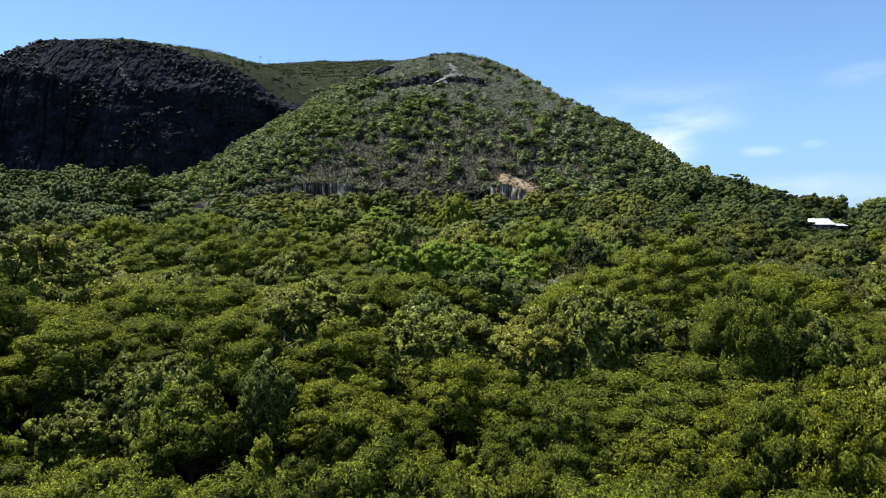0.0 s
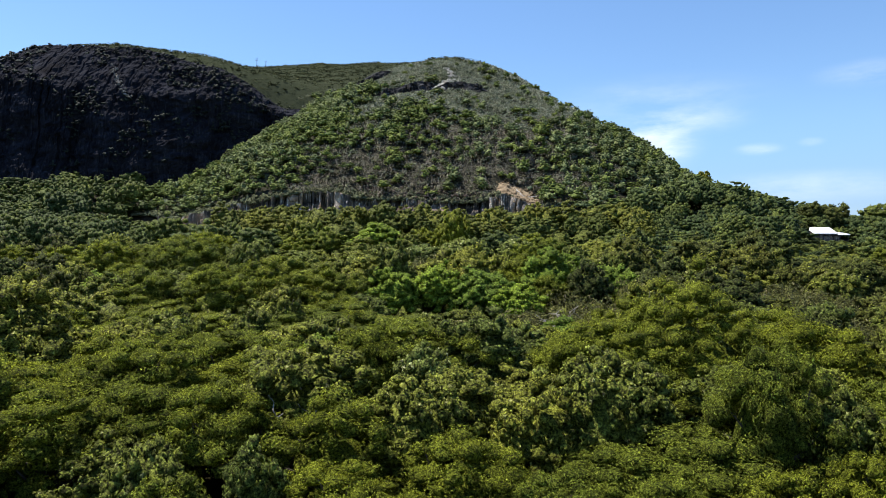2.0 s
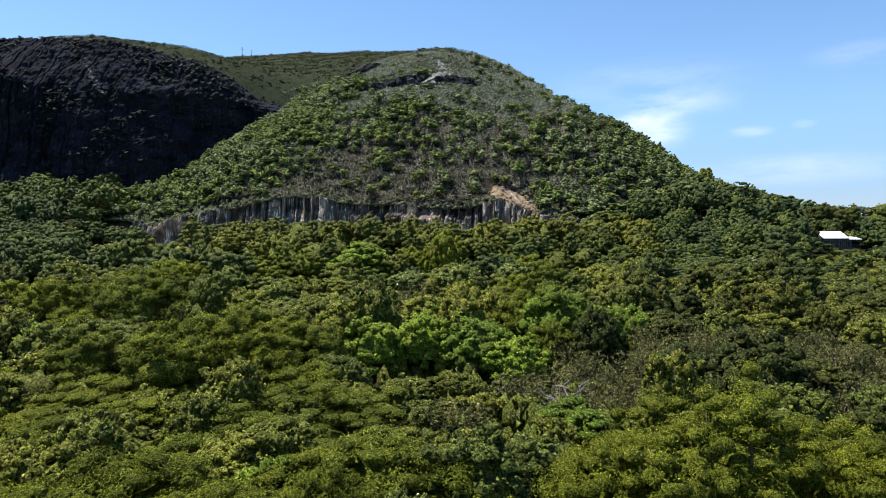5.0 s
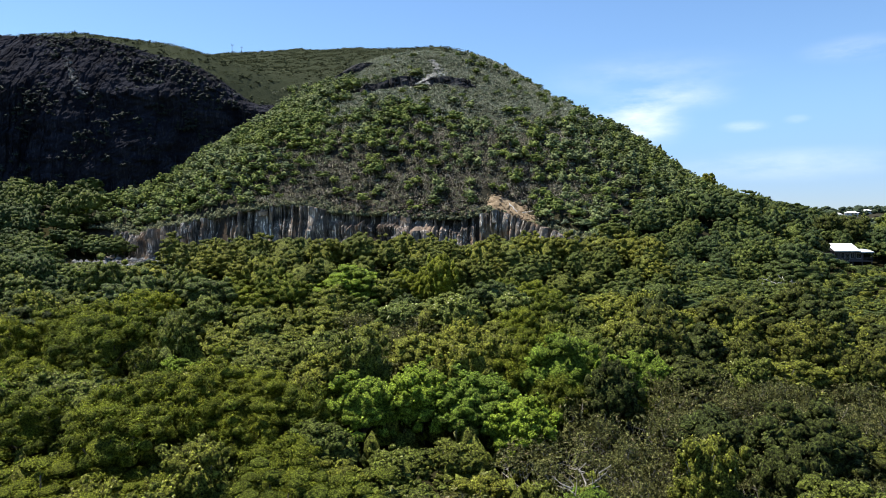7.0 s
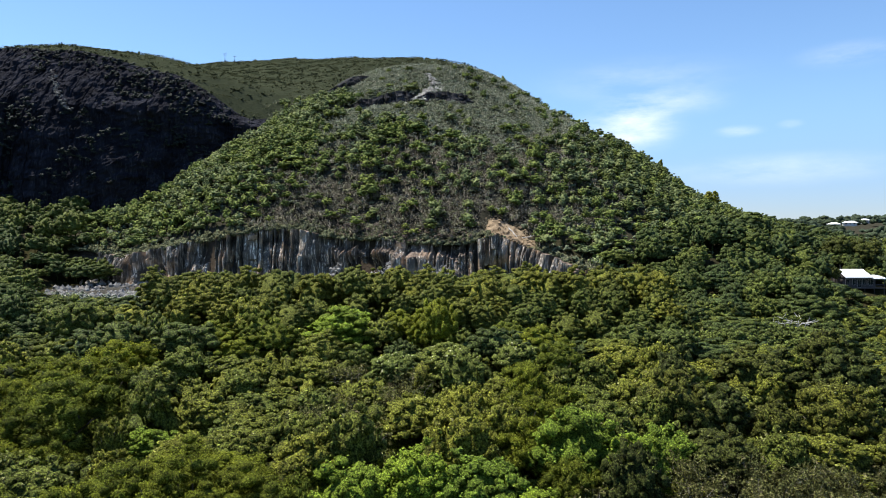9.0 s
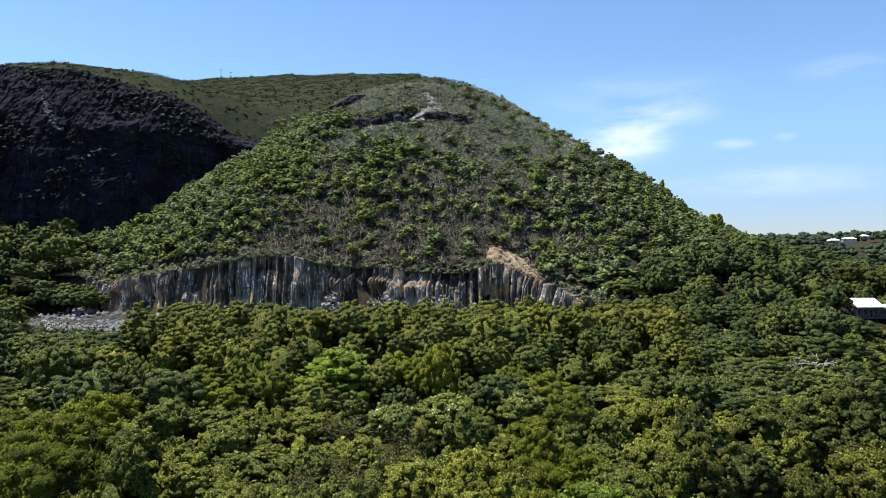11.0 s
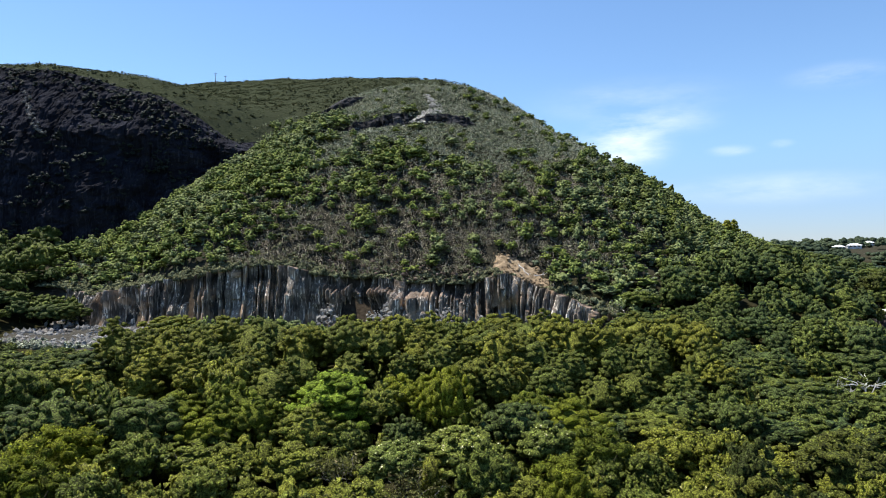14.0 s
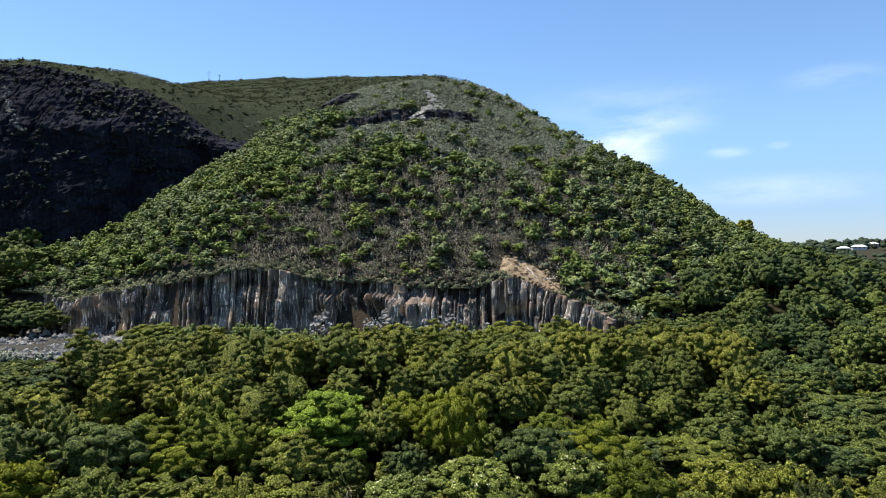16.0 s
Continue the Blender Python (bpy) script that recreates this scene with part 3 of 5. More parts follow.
def outcrop(x0, y0, x1, y1, tall, seed, bulge=3.0):
    pts = [(x0 + (x1 - x0) * k, y0 + (y1 - y0) * k - bulge * math.sin(math.pi * k)) for k in np.linspace(0, 1, 24)]
    mid = lambda x, y: min(1.0, 1.6 * math.sin(math.pi * min(max((x - x0) / (x1 - x0), 0.04), 0.96)))
    rock_face("summit_outcrop", pts, 0.8, 12, 1.7, lambda x, y: float(ground_z(x, y)) - 2.0,
              lambda x, y: float(ground_z(x, y)) + 0.6 + tall * mid(x, y),
              lambda f, x: 3.0 - 2.6 * f, 1.2, 2.2, 1.5, SUMMIT_ROCK, seed, "dark rock outcrop band near the hilltop", 0.3, 1.3)


outcrop(-58, 374, -36, 391, 4.0, 31)
outcrop(-40, 339, -9, 345, 3.9, 32, 2.0)
outcrop(-8, 341, 18, 343, 2.6, 33, 1.0)


# ---- trees ----
def dome_points(rng, count, radius, rise, low=-0.3):
    """Clump centres over a flattened dome, kept apart from each other."""
    made = []
    gap = 1.45 * radius * math.sqrt(2.4 / count)
    phase = rng.uniform(0, 50)
    for _ in range(count * 40):
        d = unit(rng.normal(size=3))
        if d[2] < low:
            continue
        lobe = 1 + 0.30 * noise.noise((d[0] * 1.7 + phase, d[1] * 1.7, d[2] * 1.7))
        p = d * np.array([radius, radius, rise]) * rng.uniform(0.80, 1.0) * lobe
        if all(np.linalg.norm(p - q) > gap * 0.8 for q in made):
            made.append(p)
            if len(made) == count:
                break
    return made


def crown_and_trunk(seed, tall, radius, rise, clumps, clump_size, per, leaf, slim=0.42, squash=0.8, sub=1, limbs=6, sides=5, lean=0.3, ragged=0.25, solid=0.84, style="bunch", peaks=4):
    """Triangles of a crown and of the trunk and limbs under it, the foot at the origin."""
    rng = np.random.default_rng(seed)
    centre = np.array([rng.normal() * lean, rng.normal() * lean, tall - rise])
    crown, wood = [], []
    fork = centre * np.array([0.6, 0.6, 0]) + np.array([0, 0, (tall - rise) * rng.uniform(0.45, 0.6)])
    points = dome_points(rng, clumps, radius, rise * rng.uniform(0.9, 1.0))
    v, f = ICO[2 if clumps > 20 else 1]
    bulk = v * (0.86 if style != "needle" else 0.66) * (1.0 + 0.09 * rng.normal(size=(len(v), 1)).clip(-1.5, 1.5)) * np.array([radius, radius, rise]) * 0.86
    bulk[:, 2] = np.where(bulk[:, 2] < 0, bulk[:, 2] * 0.28, bulk[:, 2]) - 0.35 * clump_size
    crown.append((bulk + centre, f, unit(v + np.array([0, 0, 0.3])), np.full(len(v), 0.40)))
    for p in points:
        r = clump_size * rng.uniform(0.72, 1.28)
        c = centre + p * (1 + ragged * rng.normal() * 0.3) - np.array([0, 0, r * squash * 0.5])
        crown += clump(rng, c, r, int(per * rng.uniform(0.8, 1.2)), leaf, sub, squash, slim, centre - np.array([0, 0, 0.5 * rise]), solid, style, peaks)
    wood.append(stem(rng, (0, 0, -0.6), fork, 0.035 * tall, 0.024 * tall, 0.05, 4, sides))
    picks = rng.permutation(len(points))[:limbs]
    for i in picks:
        tip = centre + points[i] * 0.9
        wood.append(stem(rng, fork, tip, 0.017 * tall, 0.004 * tall, 0.10, 4, max(3, sides - 1)))
    return gathered(crown), gathered(wood)


def make_tree(name, seed, leaf_mat, bark_mat, label, **shape):
    crown, wood = crown_and_trunk(seed, **shape)
    root = tagged(new(name), label, "tree", group="trees of the valley forest", kind="")
    part("trunk", mesh_of(name + "_trunk", *wood[:2], bark_mat, True), bark_mat, root)
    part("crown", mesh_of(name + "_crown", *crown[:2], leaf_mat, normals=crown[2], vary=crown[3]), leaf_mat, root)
    root.location = (0, -400, -400)
    return root


LABELS = {
    "wattle_tree": "olive-yellow wattle tree with fluffy rounded clumps of foliage",
    "gum_tree": "grey-green gum tree with an open clumpy crown and pale trunk",
    "dark_gum_tree": "dark green gum tree with a dense rounded crown",
    "broadleaf_tree": "bright green broadleaf tree with a dense billowing crown",
    "dry_tree": "half-bare dry tree with grey-brown twiggy crown",
    "blossom_tree": "pale green tree sprinkled with cream blossom",
}
def twiggy(name, seed, tall, radius, near):
    """A dry tree: many thin bare stems that fan out, and a thin scatter of brown leaves."""
    rng = np.random.default_rng(seed)
    wood, crown = [], []
    for i in range(16 if near else 9):
        d = unit(rng.normal(size=3) * np.array([1, 1, 0.3]))
        foot = d * 0.3 * np.array([1, 1, 0]) + np.array([0, 0, -0.4])
        tip = np.array([d[0] * radius, d[1] * radius, tall * rng.uniform(0.7, 1.0)])
        wood.append(stem(rng, foot, tip, 0.07, 0.015, 0.16, 5, 3))
        for j in range(4):
            a = foot + (tip - foot) * rng.uniform(0.4, 0.9)
            wood.append(stem(rng, a, a + rng.normal(size=3) * 0.9 + np.array([0, 0, 0.8]), 0.03, 0.008, 0.1, 3, 3))
        crown.append(leaves(rng, tip - np.array([0, 0, 0.5]), 1.35, 120 if near else 60, 0.42, 0.9, 0.3))
        crown.append(leaves(rng, tip * np.array([0.7, 0.7, 0.75]), 1.4, 70 if near else 34, 0.42, 0.9, 0.3))
    root = tagged(new(name), LABELS[name], "tree", group="trees of the valley forest")
    part("trunk", mesh_of(name + "_stems", *gathered(wood)[:2], PALE_BARK), PALE_BARK, root)
    part("crown", mesh_of(name + "_crown", *gathered(crown)[:2], DRY, normals=gathered(crown)[2], vary=gathered(crown)[3]), DRY, root)
    root.location = (0, -400, -400)
    return root


# Each kind: leaf, bark, shape, and for three distances the clumps, sprays on each, spray size, core.
TUFTED = {"near": dict(clumps=72, clump_size=0.98, per=150, leaf=0.175, limbs=14, solid=0.74, style="needle"),
          "mid": dict(clumps=66, clump_size=0.92, per=70, leaf=0.24, limbs=8, sides=4, solid=0.76, style="needle"),
          "far": dict(clumps=50, clump_size=1.0, per=24, leaf=0.36, limbs=3, sides=3, solid=0.86, style="needle")}
LOBED = {"near": dict(clumps=150, clump_size=0.64, per=12, leaf=0.16, limbs=10, sub=1, solid=0.88, peaks=3),
         "mid": dict(clumps=100, clump_size=0.72, per=7, leaf=0.20, limbs=6, sides=4, solid=0.88, peaks=3),
         "far": dict(clumps=66, clump_size=0.82, per=5, leaf=0.28, limbs=3, sides=3, solid=0.90, peaks=3)}
KINDS = {"wattle_tree": (WATTLE, DARK_BARK, dict(radius=4.2, rise=4.2, slim=0.28, squash=0.74), TUFTED),
         "gum_tree": (GUM, PALE_BARK, dict(radius=3.9, rise=4.2, slim=0.36, squash=0.84, ragged=0.35), LOBED),
         "broadleaf_tree": (BROAD, DARK_BARK, dict(radius=3.6, rise=4.6, slim=0.45, squash=0.86, ragged=0.25), LOBED),
         "dark_gum_tree": (DEEP_LEAF, PALE_BARK, dict(radius=3.9, rise=3.9, slim=0.36, squash=0.84, ragged=0.35), LOBED),
         "blossom_tree": (BLOSSOM, DARK_BARK, dict(radius=3.3, rise=3.9, slim=0.45, squash=0.8), LOBED)}
STOCK = {}
for kind, (leaf_mat, bark_mat, shape, levels) in KINDS.items():
    for level, detail in levels.items():
        if kind == "blossom_tree" and level != "mid":
            continue
        STOCK[kind, level] = [make_tree(kind, 100 + 17 * k + len(kind), leaf_mat, bark_mat, LABELS[kind], tall=9.0, **shape, **detail) for k in range(4)]
STOCK["wattle_tree", "giant"] = [make_tree("wattle_tree", 140 + k, WATTLE, DARK_BARK, "huge spreading olive-yellow wattle tree with layered fluffy foliage", tall=9.0, radius=7.0, rise=6.2, slim=0.28, squash=0.76, clumps=330, clump_size=0.76, per=80, leaf=0.125, limbs=16, solid=0.74, style="needle") for k in range(2)]
for level in ("near", "mid", "far"):
    STOCK["dry_tree", level] = [twiggy("dry_tree", 300 + k, 6.5, 3.0, level == "near") for k in range(2)]

# Trees that stand out from the forest: kind, x, y, height, crown width against the stock's.
MARKED = [("broadleaf_tree", -18.6, 166.0, 10.6, 1.95), ("broadleaf_tree", -8.5, 104.0, 9.6, 1.25), ("broadleaf_tree", -2.0, 106.5, 10.0, 1.2), ("broadleaf_tree", 4.8, 105.0, 10.2, 1.3),
          ("broadleaf_tree", 9.5, 101.5, 8.6, 1.1), ("broadleaf_tree", 17.0, 114.0, 11.6, 1.35), ("broadleaf_tree", 22.3, 112.0, 9.4, 1.15), ("broadleaf_tree", 28.0, 114.5, 8.4, 0.95),
          ("broadleaf_tree", 11.2, 53.0, 6.8, 0.55), ("wattle_tree", 21.5, 64.0, 12.6, 1.45), ("wattle_tree", 31.0, 60.0, 10.4, 1.25),
          ("wattle_tree", 11.5, 62.5, 9.6, 1.0), ("wattle_tree", 15.0, 54.5, 8.6, 1.0), ("gum_tree", 25.0, 51.5, 8.2, 1.1), ("gum_tree", 35.0, 54.0, 8.6, 1.1), ("gum_tree", -10.7, 51.0, 9.8, 1.25),
          ("gum_tree", -2.0, 48.0, 8.4, 1.0), ("wattle_tree", 0.8, 42.0, 7.8, 0.9), ("wattle_tree", -7.4, 44.6, 8.2, 0.95), ("wattle_tree", -14.8, 46.0, 8.6, 0.95), ("wattle_tree", -20.5, 47.5, 8.0, 0.9), ("blossom_tree", 2.0, 146.5, 8.6, 1.5), ("blossom_tree", -6.5, 144.0, 8.2, 1.2), ("dry_tree", -11.0, 128.0, 5.4, 1.2), ("dry_tree", -9.0, 124.0, 4.8, 1.1), ("dry_tree", -13.5, 123.5, 4.6, 1.0), ("blossom_tree", 14.3, 147.0, 8.8, 1.1), ("blossom_tree", 21.0, 151.0, 8.2, 0.8),
          ("wattle_tree", -53.0, 90.0, 8.2, 1.3), ("gum_tree", -44.0, 106.0, 9.4, 1.25), ("wattle_tree", -49.0, 122.0, 13.0, 1.4),
          ("gum_tree", 36.0, 66.0, 9.0, 1.0), ("gum_tree", 123.0, 397.0, 11.0, 0.4), ("gum_tree", 103.0, 391.0, 6.5, 0.5), ("gum_tree", 112.0, 392.0, 6.5, 0.4), ("gum_tree", 125.0, 334.0, 9.5, 0.9), ("gum_tree", 188.0, 300.0, 15.0, 1.9), ("gum_tree", -38.0, 167.0, 12.0, 1.1), ("dark_gum_tree", 126.6, 245.5, 6.6, 0.62), ("dark_gum_tree", 151.0, 266.0, 13.5, 1.7), ("dark_gum_tree", 143.0, 268.0, 11.5, 1.3), ("blossom_tree", -2.8, 56.5, 8.8, 0.7), ("gum_tree", -47.5, 85.0, 9.6, 1.2), ("gum_tree", -4.5, 94.0, 5.6, 0.95), ("gum_tree", 2.0, 95.0, 5.4, 0.9), ("gum_tree", -1.5, 87.5, 5.2, 0.95), ("gum_tree", 4.5, 88.0, 5.0, 0.9), ("dry_tree", 9.0, 93.0, 5.2, 1.0), ("dry_tree", 14.5, 96.0, 5.4, 1.0), ("dry_tree", 13.5, 90.0, 4.8, 1.0)]


DIPS = ((2, 87, 13, 0.5), (-11, 125, 8, 0.35), (-17, 143, 14, 0.2), (3, 95, 11, 0.35), (20, 136, 12, 0.15), (22, 172, 12, 0.2), (-26, 128, 12, 0.2), (6, 62, 8, 0.2), (75, 173, 9, 0.5), (66, 158, 9, 0.25))


def growth(x, y):
    """How tall the canopy stands against its usual height: slow swells and a few low spots."""
    g = 1.0 + 0.36 * noise.noise((x * 0.05, y * 0.05, 12.5)) + 0.14 * noise.noise((x * 0.13, y * 0.13, 3.1))
    for a, b, r, low in DIPS:
        g *= 1 - low * math.exp(-((x - a) ** 2 + (y - b) ** 2) / r ** 2)
    return g


def place(kind, x, y, tall, wide, rng, level=None):
    level = level or ("giant" if kind == "wattle_tree" and wide > 1.42 else "mid" if y < 38 else "near" if y < 64 else "mid" if y < 125 or kind == "broadleaf_tree" else "far")
    if kind == "blossom_tree":
        level = "mid"
    if tall < 6 and kind != "dry_tree":
        wide *= max(0.5, tall / 6)
    stock = STOCK[kind, level]
    src = stock[rng.integers(len(stock))]
    k = tall / (6.5 if kind == "dry_tree" else 9.0)
    m = pose(x, y, float(ground_z(x, y)), rng.normal() * 3, rng.normal() * 3, rng.uniform(0, 360))
    ob = copy_thing(src, m)
    ob.matrix_basis = m @ Matrix.Diagonal((wide, wide, k, 1))
    return ob


def kind_at(x, y, rng):
    """What grows where in the valley; dark gums at the sides stand in for edge dimming."""
    if abs((x - 40) / 28) ** 2 + abs((y - 97) / 15) ** 2 < 1:
        return "dry_tree" if rng.uniform() < 0.85 else "dark_gum_tree"
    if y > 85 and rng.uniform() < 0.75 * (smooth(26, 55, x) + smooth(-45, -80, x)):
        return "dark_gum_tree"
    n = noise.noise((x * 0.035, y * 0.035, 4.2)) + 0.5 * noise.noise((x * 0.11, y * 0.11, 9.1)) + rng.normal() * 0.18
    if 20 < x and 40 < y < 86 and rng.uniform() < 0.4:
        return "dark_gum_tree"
    if y < 34:
        n += 0.45
    if y > 72:
        n += 0.12 if x < -15 else -0.3
    if x < 0 and y < 62:
        n += 0.45
    if n > 0.16:
        return "wattle_tree"
    if n < -0.62:
        return "dry_tree"
    if y > 64 and rng.uniform() < 0.05:
        return "broadleaf_tree"
    return "gum_tree"


def sight_cap(x, y):
    """The tallest a tree may stand where the forest is low: before the house on stilts and before the quarry floor."""
    z = float(ground_z(x, y))
    cap = 99.0
    s = y / 243
    if 0.4 < s < 1.0 and abs(x - 135 * s) < 11:
        cap = max(2.6, 33 + 5.0 * s - z)
    if 176 < y < 262 and -0.70 < x / (y - 56) < -0.41:
        cap = min(cap, max(2.4, 63 - 24 * (y - 56) / 178 - z))
    return cap


def hexes(x0, x1, y0, y1, step, rng, jitter=0.3):
    row, y = 0, y0
    while y < y1:
        x = x0 + (step / 2 if row % 2 else 0)
        while x < x1:
            yield x + rng.normal() * step * jitter * 0.6, y + rng.normal() * step * jitter * 0.6
            x += step
        y += step * 0.87
        row += 1


def plant_valley():
    rng = np.random.default_rng(5)
    for kind, x, y, tall, wide in MARKED:
        place(kind, x, y, tall, wide, rng)
    tally = {}
    for x, y in [*hexes(-50, 50, 24, 38, 4.6, rng), *hexes(-70, 70, 38, 64, 5.8, rng), *hexes(-125, 125, 64, 150, 7.2, rng)]:
        if abs(x + 0.01 * y) > 0.69 * y + 9:
            continue
        if any((x - a) ** 2 + (y - b) ** 2 < (9.5 if w == 1.45 else 2.7 * w + 2.0) ** 2 for _, a, b, _, w in MARKED):
            continue
        kind = kind_at(x, y, rng)
        if tally.get(kind, 0) > 290:
            kind = min(("wattle_tree", "gum_tree", "broadleaf_tree"), key=lambda k: tally.get(k, 0))
        tally[kind] = tally.get(kind, 0) + 1
        small = 0.58 if y < 38 else 0.85 if y < 45 else 1.0
        if kind == "dry_tree":
            place(kind, x, y, rng.uniform(4.2, 6.5), rng.uniform(0.8, 1.15), rng)
        else:
            place(kind, x, y, min(sight_cap(x, y), 9.0 * float(np.exp(rng.normal() * 0.17)) * growth(x, y) * (0.68 if y < 38 else 0.92 if y < 45 else 1.0)), float(np.exp(rng.normal() * 0.2)) * 0.96 * small, rng)

    for x, y in hexes(12, 68, 82, 113, 3.6, rng):
        if kind_at(x, y, rng) == "dry_tree" and all((x - a) ** 2 + (y - b) ** 2 > 9 for _, a, b, _, _ in MARKED):
            place("dry_tree", x, y, rng.uniform(4.0, 7.0), rng.uniform(0.6, 0.95), rng)


plant_valley()
for stock in STOCK.values():
    for root in stock:
        for ob in (*root.children, root):
            bpy.data.objects.remove(ob)


# ---- the forest beyond, too many trees to count ----
def forest(name, spots, variants, mat, label, seed, category="forest"):
    """One sheet of many plants. spots: rows of x, y, height and width factors, and the foot's height where it stands on rock."""
    rng = np.random.default_rng(seed)
    spots = np.asarray(spots, float)
    vs, fs, ns, ts, us, k = [], [], [], [], [], 0
    pick = rng.integers(len(variants), size=len(spots))
    z = spots[:, 4] if spots.shape[1] > 4 else ground_z(spots[:, 0], spots[:, 1])
    for i, (v, f, n, u) in enumerate(variants):
        mine = np.nonzero(pick == i)[0]
        if not len(mine):
            continue
        a = rng.uniform(0, 2 * np.pi, len(mine))
        c, s = np.cos(a)[:, None], np.sin(a)[:, None]
        w, h = spots[mine, 3][:, None], spots[mine, 2][:, None]
        x = (v[:, 0] * c - v[:, 1] * s) * w + spots[mine, 0][:, None]
        y = (v[:, 0] * s + v[:, 1] * c) * w + spots[mine, 1][:, None]
        zz = v[:, 2] * h + z[mine][:, None]
        vs.append(np.stack([x, y, zz], -1).reshape(-1, 3))
        ns.append(np.stack([n[:, 0] * c - n[:, 1] * s, n[:, 0] * s + n[:, 1] * c, n[:, 2] + 0 * c], -1).reshape(-1, 3))
        fs.append((f[None] + (np.arange(len(mine)) * len(v))[:, None, None]).reshape(-1, 3) + k)
        ts.append(np.repeat(rng.uniform(0, 1, len(mine)), len(v)))
        us.append(np.tile(u, len(mine)))
        k += len(mine) * len(v)
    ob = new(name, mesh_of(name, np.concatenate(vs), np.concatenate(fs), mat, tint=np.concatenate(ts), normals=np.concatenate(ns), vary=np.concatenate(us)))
    return tagged(ob, label, category, kind="stuff")


def far_variant(seed, tall, radius, rise, clumps, clump_size, per, leaf, squash=1.0, woody=True):
    crown, wood = crown_and_trunk(seed, tall, radius, rise, clumps, clump_size, per, leaf, 0.4, squash, 1, 1, 3, solid=0.9, peaks=3)
    return gathered([crown, wood]) if woody else crown


def brush(seed, radius, tall, twigs, sprays, spray):
    """Twiggy low cover: thin upright stems and a loose layer of small leaves over them, no core."""
    rng = np.random.default_rng(seed)
    foot = rng.uniform(-1, 1, (twigs, 3)) * np.array([radius, radius, 0]) - np.array([0, 0, 0.1])
    tip = foot + np.stack([rng.normal(size=twigs) * 0.35 * tall, rng.normal(size=twigs) * 0.35 * tall, tall * rng.uniform(0.55, 1.1, twigs)], 1)
    side = unit(np.cross(tip - foot, rng.normal(size=(twigs, 3)))) * 0.05
    v = np.stack([foot - side, foot + side, tip], 1).reshape(-1, 3)
    n = np.repeat(unit(rng.normal(size=(twigs, 3)) * 0.5 + np.array([0, -0.2, 0.9])), 3, axis=0)
    stems = (v, np.arange(twigs * 3).reshape(-1, 3), n, np.full(twigs * 3, 0.95))
    at = rng.uniform(-1, 1, (sprays, 3)) * np.array([radius, radius, 0])
    swell = 0.75 + 0.25 * np.cos(2.2 * np.linalg.norm(at, axis=1) / radius)
    at[:, 2] = tall * swell * rng.uniform(0.45, 1.0, sprays)
    d = unit(rng.normal(size=(sprays, 3)) * 0.6 + np.array([0, 0, 0.8]))
    t = unit(np.cross(d, rng.normal(size=(sprays, 3))))
    w = np.cross(d, t)
    size = spray * rng.uniform(0.6, 1.4, (sprays, 1))
    v = np.stack([at - t * size * 0.6, at + t * size * 0.3 - w * size * 0.5, at + t * size * 0.3 + w * size * 0.5], 1).reshape(-1, 3)
    n = np.repeat(unit(d + np.stack([at[:, 0], at[:, 1], 0 * at[:, 0]], 1) * 0.25 / radius), 3, axis=0)
    return gathered([stems, (v, np.arange(sprays * 3).reshape(-1, 3), n, np.repeat(rng.uniform(0, 1, sprays), 3))])


BIG = [far_variant(400 + k, 9.0, 3.9, 3.9, 66, 0.74, 1, 0.28, 0.85) for k in range(7)]
TALL = [far_variant(440 + k, 15.0, 3.6, 4.6 + 0.9 * (k % 4), 62 + 4 * (k % 4), 0.78, 1, 0.28, 0.85) for k in range(8)]
BEHIND = [far_variant(415 + k, 9.0, 3.6, 4.1, 36, 0.90, 0, 0.40, 0.85) for k in range(6)]
SMALL = [far_variant(430 + k, 5.0, 1.6, 2.1, 15, 0.52, 0, 0.28, 0.88) for k in range(6)]
BUSH = [far_variant(460 + k, 3.0, 1.5, 2.0, 5, 0.8, 5, 0.34, woody=False) for k in range(6)]
TUFT = [far_variant(470 + k, 3.0, 1.5, 2.0, 3, 1.05, 4, 0.40, woody=False) for k in range(6)]
BRUSH = [brush(480 + k, 1.7, 2.1, 18, 30, 0.46) for k in range(6)]
STEMS = [brush(486 + k, 1.9, 2.5, 34, 44, 0.38) for k in range(6)]
YOUNG = [far_variant(510 + k, 3.0, 1.4, 2.0, 21, 0.50, 5, 0.18, 0.8, woody=False) for k in range(5)]
SHRUB = [far_variant(500 + k, 2.4, 0.9, 1.5, 2, 0.78, 3, 0.26, woody=False) for k in range(6)]
FAR_TREE = [far_variant(520 + k, 7.0, 3.6, 3.4, 6, 1.9, 0, 0.4, woody=False) for k in range(6)]
LOW = [brush(490 + k, 2.4, 0.6, 3, 30, 0.46) for k in range(5)]


